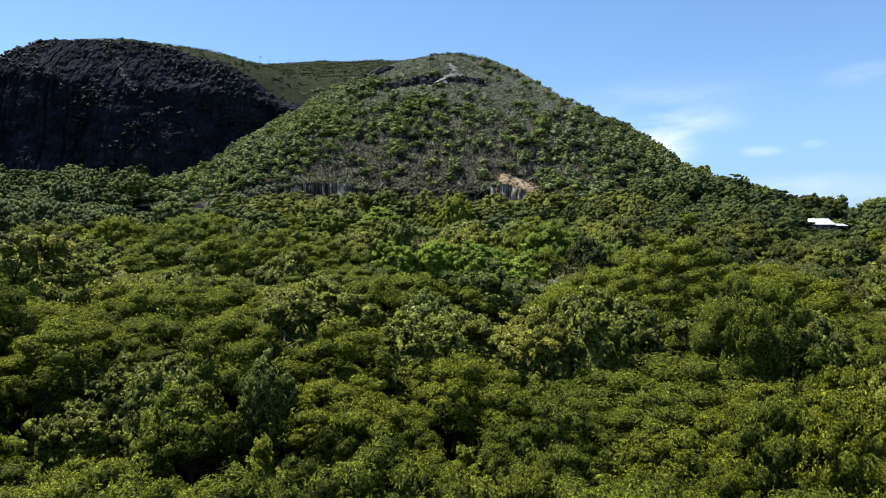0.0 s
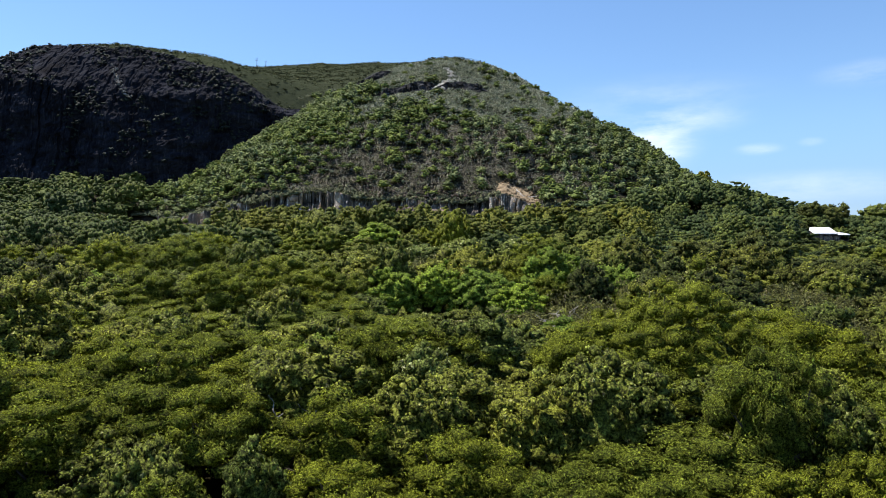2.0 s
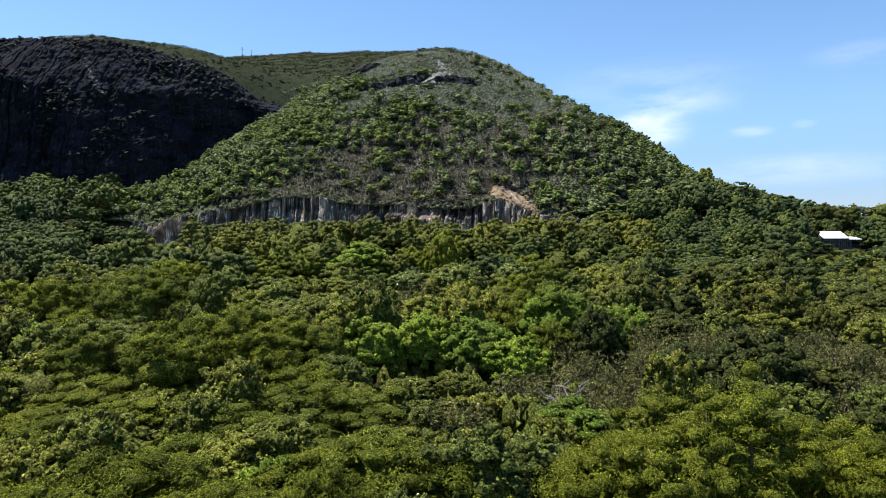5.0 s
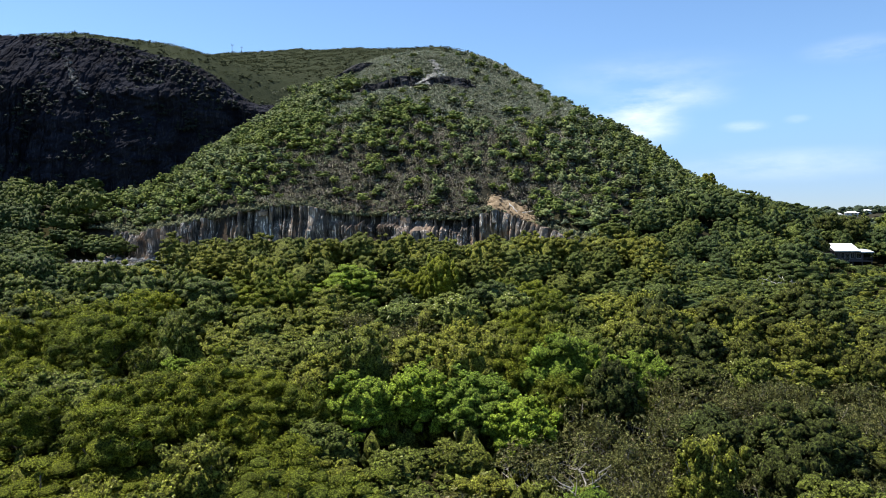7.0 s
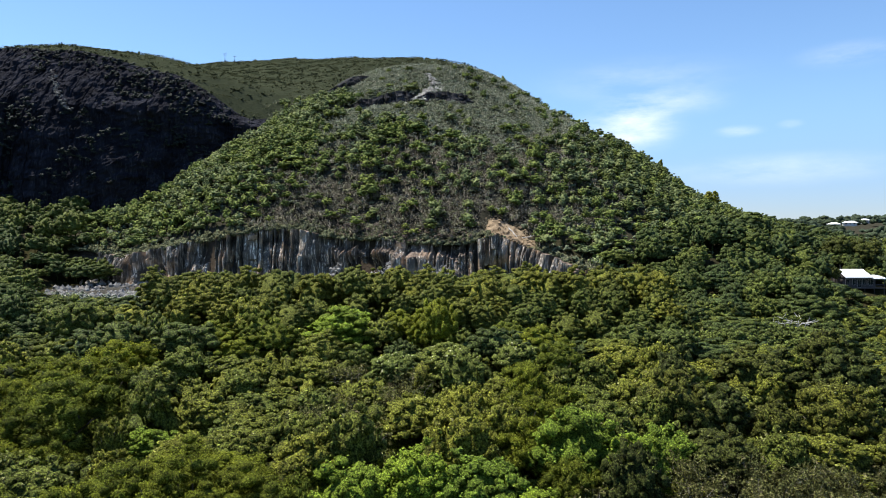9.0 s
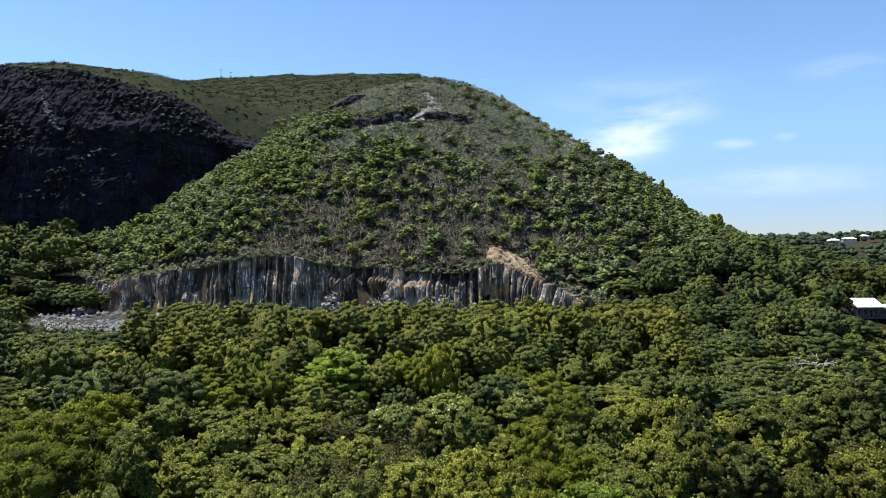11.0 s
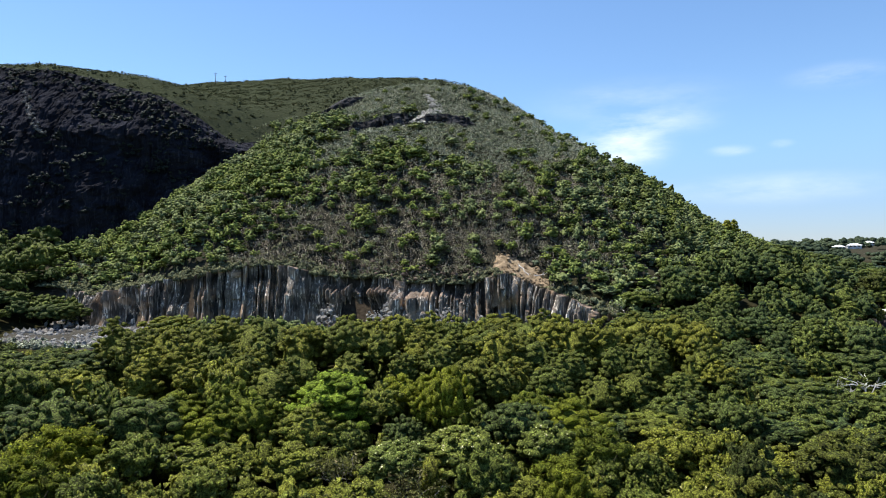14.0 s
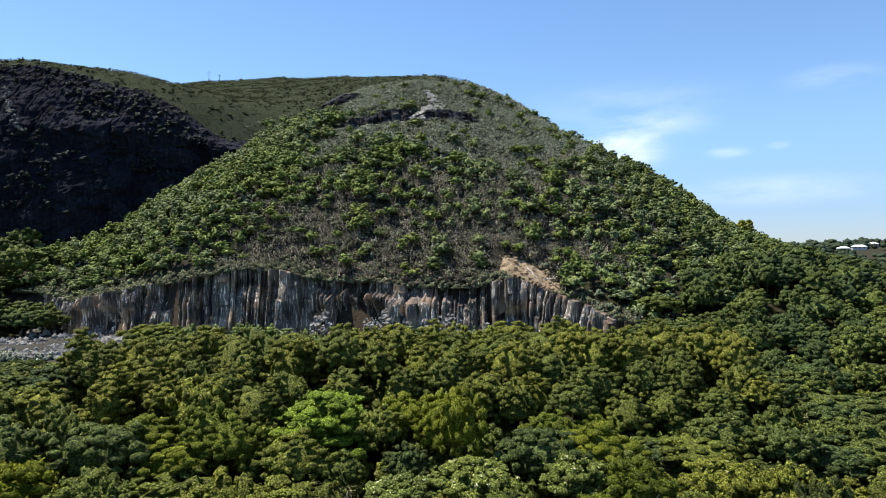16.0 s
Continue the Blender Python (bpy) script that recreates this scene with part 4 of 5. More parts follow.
def zone(x, y):
    """Which cover grows on the slopes at a place."""
    gap, bluff = quarry_gap(x, y), bluff_gap(x, y)
    inside = -121 < x < 50
    if -129 < x and -46 < gap < 1.5 and y > 230 and x < -80 + 0.2 * (y - 240) and (x > -117 or gap < -17):
        return "bare"
    if inside and -9 < gap < 0.9:
        return "bare"
    if x < -87 and -44 * np.interp(x, BLUFF_X, BLUFF_W) < bluff < 3:
        return "bare"
    if 15.5 < x < 31 and 236 < y < 264 and -1 < gap < 9:
        return "bare"
    if 128 < x < 148 and 230 < y < 252:
        return "bare"
    if -12 < x < 5 and 337 < y < 376 and (abs(x + 3 - 0.35 * (y - 357)) < 3.2 if y < 358 else abs(x + 1.5 + 0.15 * (y - 365)) < 2.2):
        return "bare"
    if -41 < x < 18 and 338 < y < 343 or -58 < x < -36 and 371 < y - 0.75 * (x + 58) < 374:
        return "bare"
    z = float(ground_z(x, y))
    d = math.hypot(1.3 * (x + 5), y - 460)
    n = noise.noise((x * 0.03, y * 0.03, 1.7)) * 0.9 + noise.noise((x * 0.09, y * 0.09, 7.7)) * 0.5
    if x < -87 and bluff > 0:
        return "tops"
    if d > 235 and not (inside and 0 < gap < 30):
        return "trees"
    if z > 150 or (x < -45 and y > 395) or (d > 140 and x < -90 and y > 380):
        return "tops"
    if inside and gap > 0 and z < 75 + 9 * n and -54 - 14 * n < x < 24 + 10 * n:
        return "scrub"
    if x < -44 + 22 * n and z < 122:
        return "small"
    if z < 96 + 12 * n:
        m = noise.noise((x * 0.08, y * 0.08, 8.8))
        return "small" if x > 62 or m > -0.16 else "scrub"
    return "heath"


def plant_slopes():
    rng = np.random.default_rng(8)
    lots = {k: [] for k in ("tall", "trees", "olive", "shady", "back", "small", "dim", "green", "scrub", "heath", "bush_scrub", "bush_heath", "bush_tops", "tops")}

    def seen(x, y):
        return abs(x) < 0.73 * y + 14 and y > 148 and not (x > 105 and y > 362)

    for x, y in hexes(-290, 280, 149, 420, 7.8, rng):
        if not seen(x, y) or (y < 150 and abs(x) < 0.69 * y + 9) or math.hypot(x + 19, y - 166) < 9.0:
            continue
        if math.hypot(1.3 * (x + 5), y - 460) < 40 or float(bluff_gap(x, y)) > -46 * np.interp(x, BLUFF_X, BLUFF_W) and x < -87:
            continue
        if zone(x, y) == "trees":
            if 166 < y + 3 * math.sin(x * 0.21) < 204 and -64 < x < 52:
                top = 44.5 + 6.5 * float(smooth(164, 186, y))
                lots["tall"].append((x, y, (top - float(ground_z(x, y))) / 15 * rng.uniform(0.84, 1.03), rng.uniform(0.85, 1.25)))
                continue
            n = noise.noise((x * 0.04, y * 0.04, 2.2)) + rng.normal() * 0.25
            low = 0.36 if 108 < x < 154 and 192 < y < 243 else 1.0
            # Darker-leaved trees, likelier at both sides, carry edge dimming in their colour.
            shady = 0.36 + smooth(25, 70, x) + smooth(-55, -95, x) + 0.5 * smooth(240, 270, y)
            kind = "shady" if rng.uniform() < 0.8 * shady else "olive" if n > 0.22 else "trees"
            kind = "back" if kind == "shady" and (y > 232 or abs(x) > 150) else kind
            tall = min(0.98 * float(np.exp(rng.normal() * 0.16)) * low * growth(x, y) * (1 - 0.24 * smooth(270, 300, y) * smooth(40, 80, x)) * (0.88 if -75 < x < 48 and 200 < y < 240 else 1.0), sight_cap(x, y) / 9.6)
            lots[kind].append((x, y, tall, 1.06 * float(np.exp(rng.normal() * 0.27)) * min(1.0, max(0.5, tall / 0.65))))
    for x, y in hexes(-200, 180, 215, 420, 3.5, rng):
        if seen(x, y) and zone(x + rng.normal() * 9, y + rng.normal() * 9) == "small" and zone(x, y) not in ("bare", "tops"):
            n = noise.noise((x * 0.045, y * 0.045, 5.2)) + rng.normal() * 0.3 + float(0.25 * smooth(-15, -45, x) - 0.25 * smooth(15, 45, x))
            kind = "dim" if rng.uniform() < 0.42 * smooth(30, 75, x) else "green" if n > 0.0 else "small"
            lots[kind].append((x, y, rng.uniform(0.65, 1.4), float(np.exp(rng.normal() * 0.28)) * 1.22))
    for x, y in hexes(-160, 150, 215, 470, 2.1, rng):
        if seen(x, y):
            k = zone(x + rng.normal() * 6, y + rng.normal() * 6) if zone(x, y) != "bare" else "bare"
            m = noise.noise((x * 0.07, y * 0.07, 8.8)) + 0.3 * noise.noise((x * 0.2, y * 0.2, 1.8))
            if k == "scrub" and rng.uniform() < (0.15 if m > 0.12 else 0.02) or k == "heath" and rng.uniform() < (0.07 if m > 0.15 else 0.012) * smooth(420, 330, y) + 0.03 * smooth(30, 55, x):
                lots["green" if rng.uniform() < 0.7 else "small"].append((x, y, rng.uniform(0.5, 0.95), float(np.exp(rng.normal() * 0.28))))
            elif k == "small" and rng.uniform() < 0.35:
                lots["bush_heath"].append((x, y, rng.uniform(0.5, 1.0), rng.uniform(0.9, 1.4)))
            elif k in ("scrub", "heath"):
                grow = rng.uniform(0.7, 1.4) if k == "scrub" else rng.uniform(0.45, 0.95)
                lots[k].append((x, y, grow, rng.uniform(0.8, 1.3)))
                if rng.uniform() < (0.9 if k == "scrub" else 0.55):
                    lots["bush_" + k].append((x, y, grow * rng.uniform(0.5, 0.9), float(np.exp(rng.normal() * 0.3)) * (1.0 if k == "scrub" else 0.95)))
    for x, y in hexes(-330, 60, 330, 640, 5.0, rng, 0.9):
        if seen(x, y) and zone(x, y) == "tops":
            lots["tops"].append((x, y, rng.uniform(0.6, 1.6), rng.uniform(0.8, 1.4)))
            if rng.uniform() < 0.45:
                lots["bush_tops"].append((x + rng.normal(), y + rng.normal(), rng.uniform(0.3, 0.7), rng.uniform(0.6, 1.2)))
    forest("tall_gum_forest", lots["tall"], TALL, TALL_GUM, "stand of tall olive-green gums with bare stems below the quarry", 18)
    forest("gum_forest", lots["trees"], BIG, GUM, "dense grey-green gum forest on the lower slopes", 1)
    forest("wattle_forest", lots["olive"], BIG, WATTLE, "olive-yellow wattle forest on the lower slopes", 2)
    forest("dark_forest", lots["shady"], BIG, DARK_LEAF, "dark green forest on the lower slopes, shade put into its leaf colour", 10)
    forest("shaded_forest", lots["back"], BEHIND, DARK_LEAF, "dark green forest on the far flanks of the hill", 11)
    forest("hill_trees", lots["small"], SMALL, HILL, "small dull green trees on the hillside", 3)
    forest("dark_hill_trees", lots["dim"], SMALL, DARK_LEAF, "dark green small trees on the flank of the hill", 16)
    forest("green_hill_trees", lots["green"], SMALL, foliage("hill_leaf", (0.195, 0.235, 0.050), (0.142, 0.188, 0.050), (0.20, 0.22, 0.08), 0.3, 2.0), "fresh green small trees on the hillside", 4)
    forest("dry_scrub", lots["scrub"], STEMS, SCRUB, "grey-brown dry scrub above the quarry", 5, "scrub")
    forest("heath", lots["heath"], BRUSH, HAZY_HEATH, "low grey-green heath on the upper slope, paled in colour as by haze", 6, "scrub")
    forest("dry_bushes", lots["bush_scrub"], SHRUB, LIP, "grey-brown rounded bushes among the dry scrub", 13, "scrub")
    forest("heath_bushes", lots["bush_heath"], SHRUB, foliage("dull_leaf", (0.205, 0.232, 0.135), (0.145, 0.175, 0.115), (0.20, 0.19, 0.13), 0.25, 3.6, 0.0), "small grey-green bushes on the upper slope", 14, "scrub")
    forest("hilltop_bushes", lots["bush_tops"], SHRUB, TOPS, "low olive bushes dotted over the hilltop", 15, "scrub")
    forest("hilltop_heath", lots["tops"], LOW, TOPS, "knee-high olive heath and grass on the hilltop", 7, "scrub")


plant_slopes()


def plant_understorey():
    """Young growth that fills the ground between the valley's trees."""
    rng = np.random.default_rng(21)
    spots, close = [], []
    for x, y in hexes(-140, 140, 20, 215, 4.9, rng, 0.8):
        if abs(x + 0.01 * y) < 0.70 * y + 6 and abs((x - 40) / 28) ** 2 + abs((y - 97) / 15) ** 2 > 1:
            (close if y < 64 else spots).append((x, y, min(sight_cap(x, y) / 3.4, rng.uniform(1.1, 2.1) * (0.85 if y < 48 else 1.0)), rng.uniform(1.1, 1.8) * (0.7 if y < 48 else 1.0)))
    forest("young_growth", close, YOUNG, WATTLE, "olive yellow young wattle growth between the near trees", 23, "scrub")
    forest("understorey", spots, TUFT, GUM, "olive green young growth beneath the forest trees", 22, "scrub")


plant_understorey()


FAR_HOUSES = ((492, 850), (519, 862), (566, 905))


def plant_around():
    """Plain forest beside and behind the way in, where the valley goes on out of view."""
    rng = np.random.default_rng(31)
    spots = [(x, y, rng.uniform(2.2, 3.4), rng.uniform(2.2, 3.0)) for x, y in hexes(-210, 210, -90, 215, 14.0, rng) if abs(x + 0.01 * y) > max(0.69 * y + 11, 14 - y)]
    forest("outlying_forest", spots, BUSH, GUM, "grey-green forest beside and behind the valley", 32)


plant_around()


def plant_far():
    """The woods on the plain and the rise beyond the ridge, and round about outside the valley."""
    rng = np.random.default_rng(9)
    spots, edge = [], []
    for x, y in hexes(150, 1000, 330, 1150, 19, rng):
        if x > 0.42 * y and math.hypot(x + 40, y - 330) > 200 and x < 0.85 * y and not any(abs(x - a) < 16 and -70 < y - c < 9 for a, c in FAR_HOUSES):
            if math.hypot(x + 40, y - 330) > 380:
                spots.append((x, y, rng.uniform(0.9, 1.9), rng.uniform(1.7, 2.8)))
            else:
                edge.append((x, y, rng.uniform(0.7, 1.1), rng.uniform(1.7, 2.4)))
    forest("ridge_woods", edge, BEHIND, DARK_LEAF, "dark green woods on the back of the ridge", 17)
    forest("distant_woods", spots, FAR_TREE, foliage("distant_leaf", (0.075, 0.100, 0.050), (0.050, 0.074, 0.044), (0.10, 0.11, 0.07), 0.3, 1.2), "distant woods on the plain beyond the ridge", 12)


plant_far()


# ---- loose rock ----
def boulders(name, spots, mat, label, seed, flat=0.7):
    """Broken rocks, one heap too many to count. spots: rows of x, y, z, size."""
    rng = np.random.default_rng(seed)
    shapes = []
    for k in range(8):
        v, f = ICO[2] if k < 3 else ICO[1]
        cut = v * (0.8 + 0.28 * rng.normal(size=(len(v), 1)).clip(-1.3, 1.3))
        shapes.append((cut * np.array([1.0, rng.uniform(0.6, 1.0), flat * rng.uniform(0.7, 1.2)]), f))
    pieces = []
    for x, y, z, size in spots:
        v, f = shapes[rng.integers(8)]
        a = rng.uniform(0, 6.283)
        turn = np.array([[math.cos(a), -math.sin(a), 0], [math.sin(a), math.cos(a), 0], [0, 0, 1]])
        pieces.append((v @ turn.T * size + np.array([x, y, z + size * 0.15]), f))
    ob = new(name, mesh_of(name, *gathered(pieces), mat))
    return tagged(ob, label, "rocks", kind="stuff")


PALE_RUBBLE = rock("pale_rubble", (0.16, 0.155, 0.145), (0.32, 0.31, 0.29), (0.50, 0.48, 0.45), (0.26, 0.20, 0.15), 0.5, 0.4, 0.5)


def scatter_rock():
    rng = np.random.default_rng(41)
    floor, talus, ledge = [], [], []
    for _ in range(6500):
        x, y = rng.uniform(-150, -62), rng.uniform(206, 284)
        if -129 < x and -46 < quarry_gap(x, y) < -2 and y > 231 and x < -80 + 0.2 * (y - 240) and noise.noise((x * 0.11, y * 0.11, 0.4)) + 0.5 * noise.noise((x * 0.3, y * 0.3, 0.4)) > -0.12:
            floor.append((x, y, float(ground_z(x, y)), 0.3 + 1.1 * rng.uniform() ** 2.5))
    for _ in range(1500):
        x = rng.uniform(-48, 18)
        h = abs(rng.normal())
        heap = math.exp(-((x + 14) / 7) ** 2) + math.exp(-((x - 2) / 6) ** 2) + 0.9 * math.exp(-((x + 33) / 4) ** 2) + 0.6 * noise.noise((x * 0.2, 0.3, 6.0))
        y = float(np.interp(x, QUARRY_X, QUARRY_Y)) - 6.2 - 3.0 * h
        if heap > 0.4:
            talus.append((x, y, 41.0 + 11.0 * heap * max(0.0, 1 - 0.42 * h) * rng.uniform(0.6, 1.0), 0.22 + 0.8 * rng.uniform() ** 3))
    for _ in range(170):
        x = rng.uniform(-34, 12)
        y = float(np.interp(x, QUARRY_X, QUARRY_Y)) + rng.uniform(-1.5, 2.5)
        ledge.append((x, y, float(upland(x, y + 3)) + rng.uniform(-0.6, 0.5), 0.2 + 0.55 * rng.uniform() ** 2))
    boulders("quarry_floor_rubble", floor, PALE_RUBBLE, "pale grey broken rubble on the old quarry floor", 42, 1.0)
    boulders("quarry_talus", talus, PALE_RUBBLE, "grey fallen blocks heaped at the foot of the quarry face", 43)
    boulders("lip_stones", ledge, soil("lip_soil", (0.09, 0.066, 0.05), (0.26, 0.20, 0.16), 0.6), "brownish loose stones along the quarry lip", 44)
    track = []
    for x0, y0, x1, y1, wide, count in ((-4.0, 374, -1.0, 366, 1.1, 40), (-1.0, 366, 1.5, 357, 1.6, 70), (1.5, 358, -9.0, 339, 1.9, 260)):
        for _ in range(count):
            k = rng.uniform()
            x, y = x0 + (x1 - x0) * k + rng.normal() * wide, y0 + (y1 - y0) * k + rng.normal() * wide
            track.append((x, y, float(ground_z(x, y)) + 0.4, 0.25 + 0.7 * rng.uniform() ** 2))
    boulders("white_rock_spill", track, WHITE_ROCK, "whitish bare rock spill below the summit", 45)
    streak = []
    for _ in range(120):
        k = rng.uniform()
        f = 0.84 - 0.22 * k
        x = -181 + 17 * k + rng.normal() * 1.0
        y = float(np.interp(x, BLUFF_X, BLUFF_Y)) - bluff_front(f, x) - 2.2 - rng.uniform(0, 1.2)
        lo, hi = bluff_low(x, y), bluff_high(x, float(np.interp(x, BLUFF_X, BLUFF_Y)))
        lo = bluff_low(x, float(np.interp(x, BLUFF_X, BLUFF_Y)))
        streak.append((x, y, lo + f * (hi - lo), 0.3 + 0.7 * rng.uniform() ** 2))
    boulders("pale_rock_streak", streak, RUBBLE, "pale rock streak down the dark bluff", 46)


scatter_rock()


def bench_growth():
    """Sparse bushes on the quarry floor."""
    rng = np.random.default_rng(48)
    spots = []
    while len(spots) < 150:
        x, y = rng.uniform(-141, -76), rng.uniform(229, 284)
        if -47 < quarry_gap(x, y) < -4 and noise.noise((x * 0.09, y * 0.09, 6.4)) > 0.02 + 0.3 * (y > 240):
            spots.append((x, y, rng.uniform(0.3, 0.8), rng.uniform(0.4, 0.9)))
    forest("quarry_floor_scrub", spots, TUFT, HAZY_HEATH, "sparse low bushes on the old quarry floor", 49, "scrub")


bench_growth()


def quarry_bench():
    """Bare gravel of the quarry floor, laid over the ground."""
    xs, ys = np.linspace(-150, -60, 46), np.linspace(222, 290, 35)
    v = []
    for y in ys:
        for x in xs:
            gap = float(quarry_gap(x, y))
            inside = min(gap + 46, -gap + 1, x + 129, y - 230, (-80 + 0.2 * (y - 240) - x)) + 4 * noise.noise((x * 0.1, y * 0.1, 2.0))
            inside = min(inside, 4.0 - 3.0 * abs(float(ground_z(x, y)) - float(quarry_floor(x, y))))
            v.append((x, y, float(ground_z(x, y)) + (0.25 if inside > 0 else max(-2.0, inside * 0.5)) + 0.2 * noise.noise((x * 0.5, y * 0.5, 0))))
    i, j = np.meshgrid(np.arange(len(ys) - 1), np.arange(len(xs) - 1), indexing="ij")
    a, w = (i * len(xs) + j).ravel(), len(xs)
    ob = new("quarry_floor", mesh_of("quarry_floor", v, np.stack([a, a + 1, a + w + 1, a + w], 1), soil("gravel", (0.020, 0.019, 0.015), (0.085, 0.079, 0.068), 0.8), True))
    tagged(ob, "bare grey gravel floor of the old quarry", "ground", kind="structure")


quarry_bench()


def bluff_growth():
    """Shrubs that cling to the ledges of the dark bluff."""
    rng = np.random.default_rng(51)
    spots = []
    for _ in range(3000):
        x, f = rng.uniform(-325, -92), rng.uniform(0.05, 1.0)
        yl = float(np.interp(x, BLUFF_X, BLUFF_Y))
        n = noise.noise((x * 0.045, f * 4.5, 2.0)) + 0.4 * noise.noise((x * 0.15, f * 14, 5.0))
        band = -168 < x < -95 and abs(f - 0.60 + 0.40 * (x + 165) / 70 - 0.05 * math.sin(x * 0.3)) < 0.07
        if not (band and n > -0.35) and n < 0.20 - 0.8 * (f > 0.86 and x > -135) - 0.25 * (f > 0.68) - 0.3 * (f > 0.68 and x > -150):
            continue
        lo, hi = bluff_low(x, yl), bluff_high(x, yl)
        spots.append((x, yl - bluff_front(f, x) - 1.2, rng.uniform(0.4, 0.95), rng.uniform(0.7, 1.3), lo + f * (hi - lo) - 0.6))
    # Leaf colours darkened to near black, as if in the bluff's shade.
    forest("bluff_shrubs", spots, SHRUB, foliage("shaded_bluff_leaf", (0.034, 0.044, 0.032), (0.026, 0.033, 0.030), (0.055, 0.057, 0.054), 0.15), "grey-green shrubs clinging to the bluff, darkened in colour for shade", 52, "scrub")


bluff_growth()


# ---- the landslide scar on the quarry lip ----
def landslide():
    rng = np.random.default_rng(61)
    n = 34
    v = []
    for j in range(n):
        for i in range(n):
            u, w = i / (n - 1), j / (n - 1)
            x = 15.0 + 16.5 * u
            lip = float(np.interp(x, QUARRY_X, QUARRY_Y))
            fall = max(0.0, (0.34 - w) / 0.34)
            y = lip + 0.6 + 14.0 * max(0.0, w - 0.34) - fall * 3.8
            reach = 0.55 + 0.45 * math.sin(u * 9.0 + 1.0)
            edge = 1 - ((u - 0.5) / 0.48) ** 2 - (max(0.0, w - 0.5) / 0.46) ** 2 + 0.55 * noise.noise((x * 0.35, y * 0.35, 1.0))
            lift = min(0.7, 2.2 * edge) if edge > 0 else max(-2.5, 5 * edge)
            z = float(upland(x, max(y, lip + 0.5))) - fall * (2.0 + 6.5 * reach)
            v.append((x + rng.normal() * 0.1, y, z + lift + 0.7 * noise.noise((x * 0.7, y * 0.7, 3.0)) + rng.normal() * 0.10))
    i, j = np.meshgrid(np.arange(n - 1), np.arange(n - 1), indexing="ij")
    a = (i * n + j).ravel()
    ob = new("landslide_scar", mesh_of("landslide_scar", v, np.stack([a, a + 1, a + n + 1, a + n], 1), SCAR_SOIL, True))
    tagged(ob, "fresh tan earth scar where the slope slipped", "ground", kind="structure")
    spots = []
    for _ in range(420):
        x = rng.uniform(16, 30.5)
        y = float(np.interp(x, QUARRY_X, QUARRY_Y)) + rng.uniform(-2.6, 9)
        spots.append((x, y, float(upland(x, max(y, float(np.interp(x, QUARRY_X, QUARRY_Y))))) + rng.uniform(0.2, 0.9), 0.15 + 0.55 * rng.uniform() ** 3))
    boulders("scar_stones", spots, SCAR_SOIL, "tan stones and clods on the earth scar", 62)


landslide()


def lip_growth():
    """Low bushes that hang over the quarry's edge."""
    rng = np.random.default_rng(66)
    spots = []
    for _ in range(640):
        x = rng.uniform(-146, 48)
        if 15.5 < x < 31 and rng.uniform() < 0.85:
            continue
        lip = float(np.interp(x, QUARRY_X, QUARRY_Y))
        y = lip + rng.uniform(-0.9, 3.0)
        spots.append((x, y, rng.uniform(0.25, 0.8), rng.uniform(0.5, 1.0), float(upland(x, max(y, lip + 0.3))) - 0.3))
    forest("lip_scrub", spots, TUFT, LIP, "dry scrub hanging over the quarry edge", 67, "scrub")


lip_growth()


def fallen_log(x, y, z, length, yaw, pitch, thick, seed):
    rng = np.random.default_rng(seed)
    bits = [stem(rng, (0, 0, 0), (length, 0, 0), thick, thick * 0.45, 0.05, 6, 6)]
    for k in range(3):
        a = rng.uniform(0.45, 0.95) * length
        bits.append(stem(rng, (a, 0, 0), (a + rng.uniform(0.4, 1.2), rng.normal() * 0.8, rng.uniform(0.2, 1.0)), thick * 0.4, thick * 0.12, 0.1, 3, 4))
    ob = new("fallen_log", mesh_of("fallen_log", *gathered(bits)[:2], DEAD_WOOD, True))
    ob.matrix_world = pose(x, y, z, 0, pitch, yaw)
    tagged(ob, "bleached fallen tree trunk lying on the slope", "log", group="fallen trunks on the slope")


for x, y, length, yaw, thick, seed in ((20.0, 256.5, 6.0, 25, 0.22, 71), (23.5, 250.0, 6.0, -62, 0.2, 72), (27.5, 246.0, 5.0, 15, 0.16, 73), (-103.0, 285.0, 6.0, 20, 0.18, 75)):
    fallen_log(x, y, float(ground_z(x, y)) + 1.0, length, yaw, -math.degrees(math.atan2(float(ground_z(x + length * math.cos(radians(yaw)), y + length * math.sin(radians(yaw)))) - float(ground_z(x, y)), length)), thick, seed)


def dead_tree(x, y, tall, seed, spreadw=2.6, label="bare bleached dead tree with forked white limbs", wood=None):
    wood = wood or DEAD_WOOD
    rng = np.random.default_rng(seed)
    trunk = [stem(rng, (0, 0, -0.5), (0.3, 0.1, tall * 0.62), 0.26, 0.17, 0.05, 5, 6)]
    root = tagged(new("dead_tree"), label, "tree", group="dead trees")
    part("trunk", mesh_of("dead_trunk", *gathered(trunk)[:2], wood, True), wood, root)
    for k in range(6):
        a = k * 1.05 + rng.normal() * 0.3
        foot = np.array([0.3, 0.1, tall * rng.uniform(0.45, 0.62)])
        tip = foot + np.array([math.cos(a) * spreadw * rng.uniform(0.7, 1.2), math.sin(a) * spreadw * rng.uniform(0.7, 1.2), tall * rng.uniform(0.15, 0.4)])
        bits = [stem(rng, foot, tip, 0.13, 0.04, 0.16, 5, 5)]
        for j in range(3):
            p = foot + (tip - foot) * rng.uniform(0.4, 0.9)
            bits.append(stem(rng, p, p + rng.normal(size=3) * 0.8 + np.array([0, 0, 0.5]), 0.05, 0.015, 0.12, 4, 4))
        part("limb", mesh_of("dead_limb", *gathered(bits)[:2], wood, True), wood, root)
    root.matrix_world = pose(x, y, float(ground_z(x, y)))


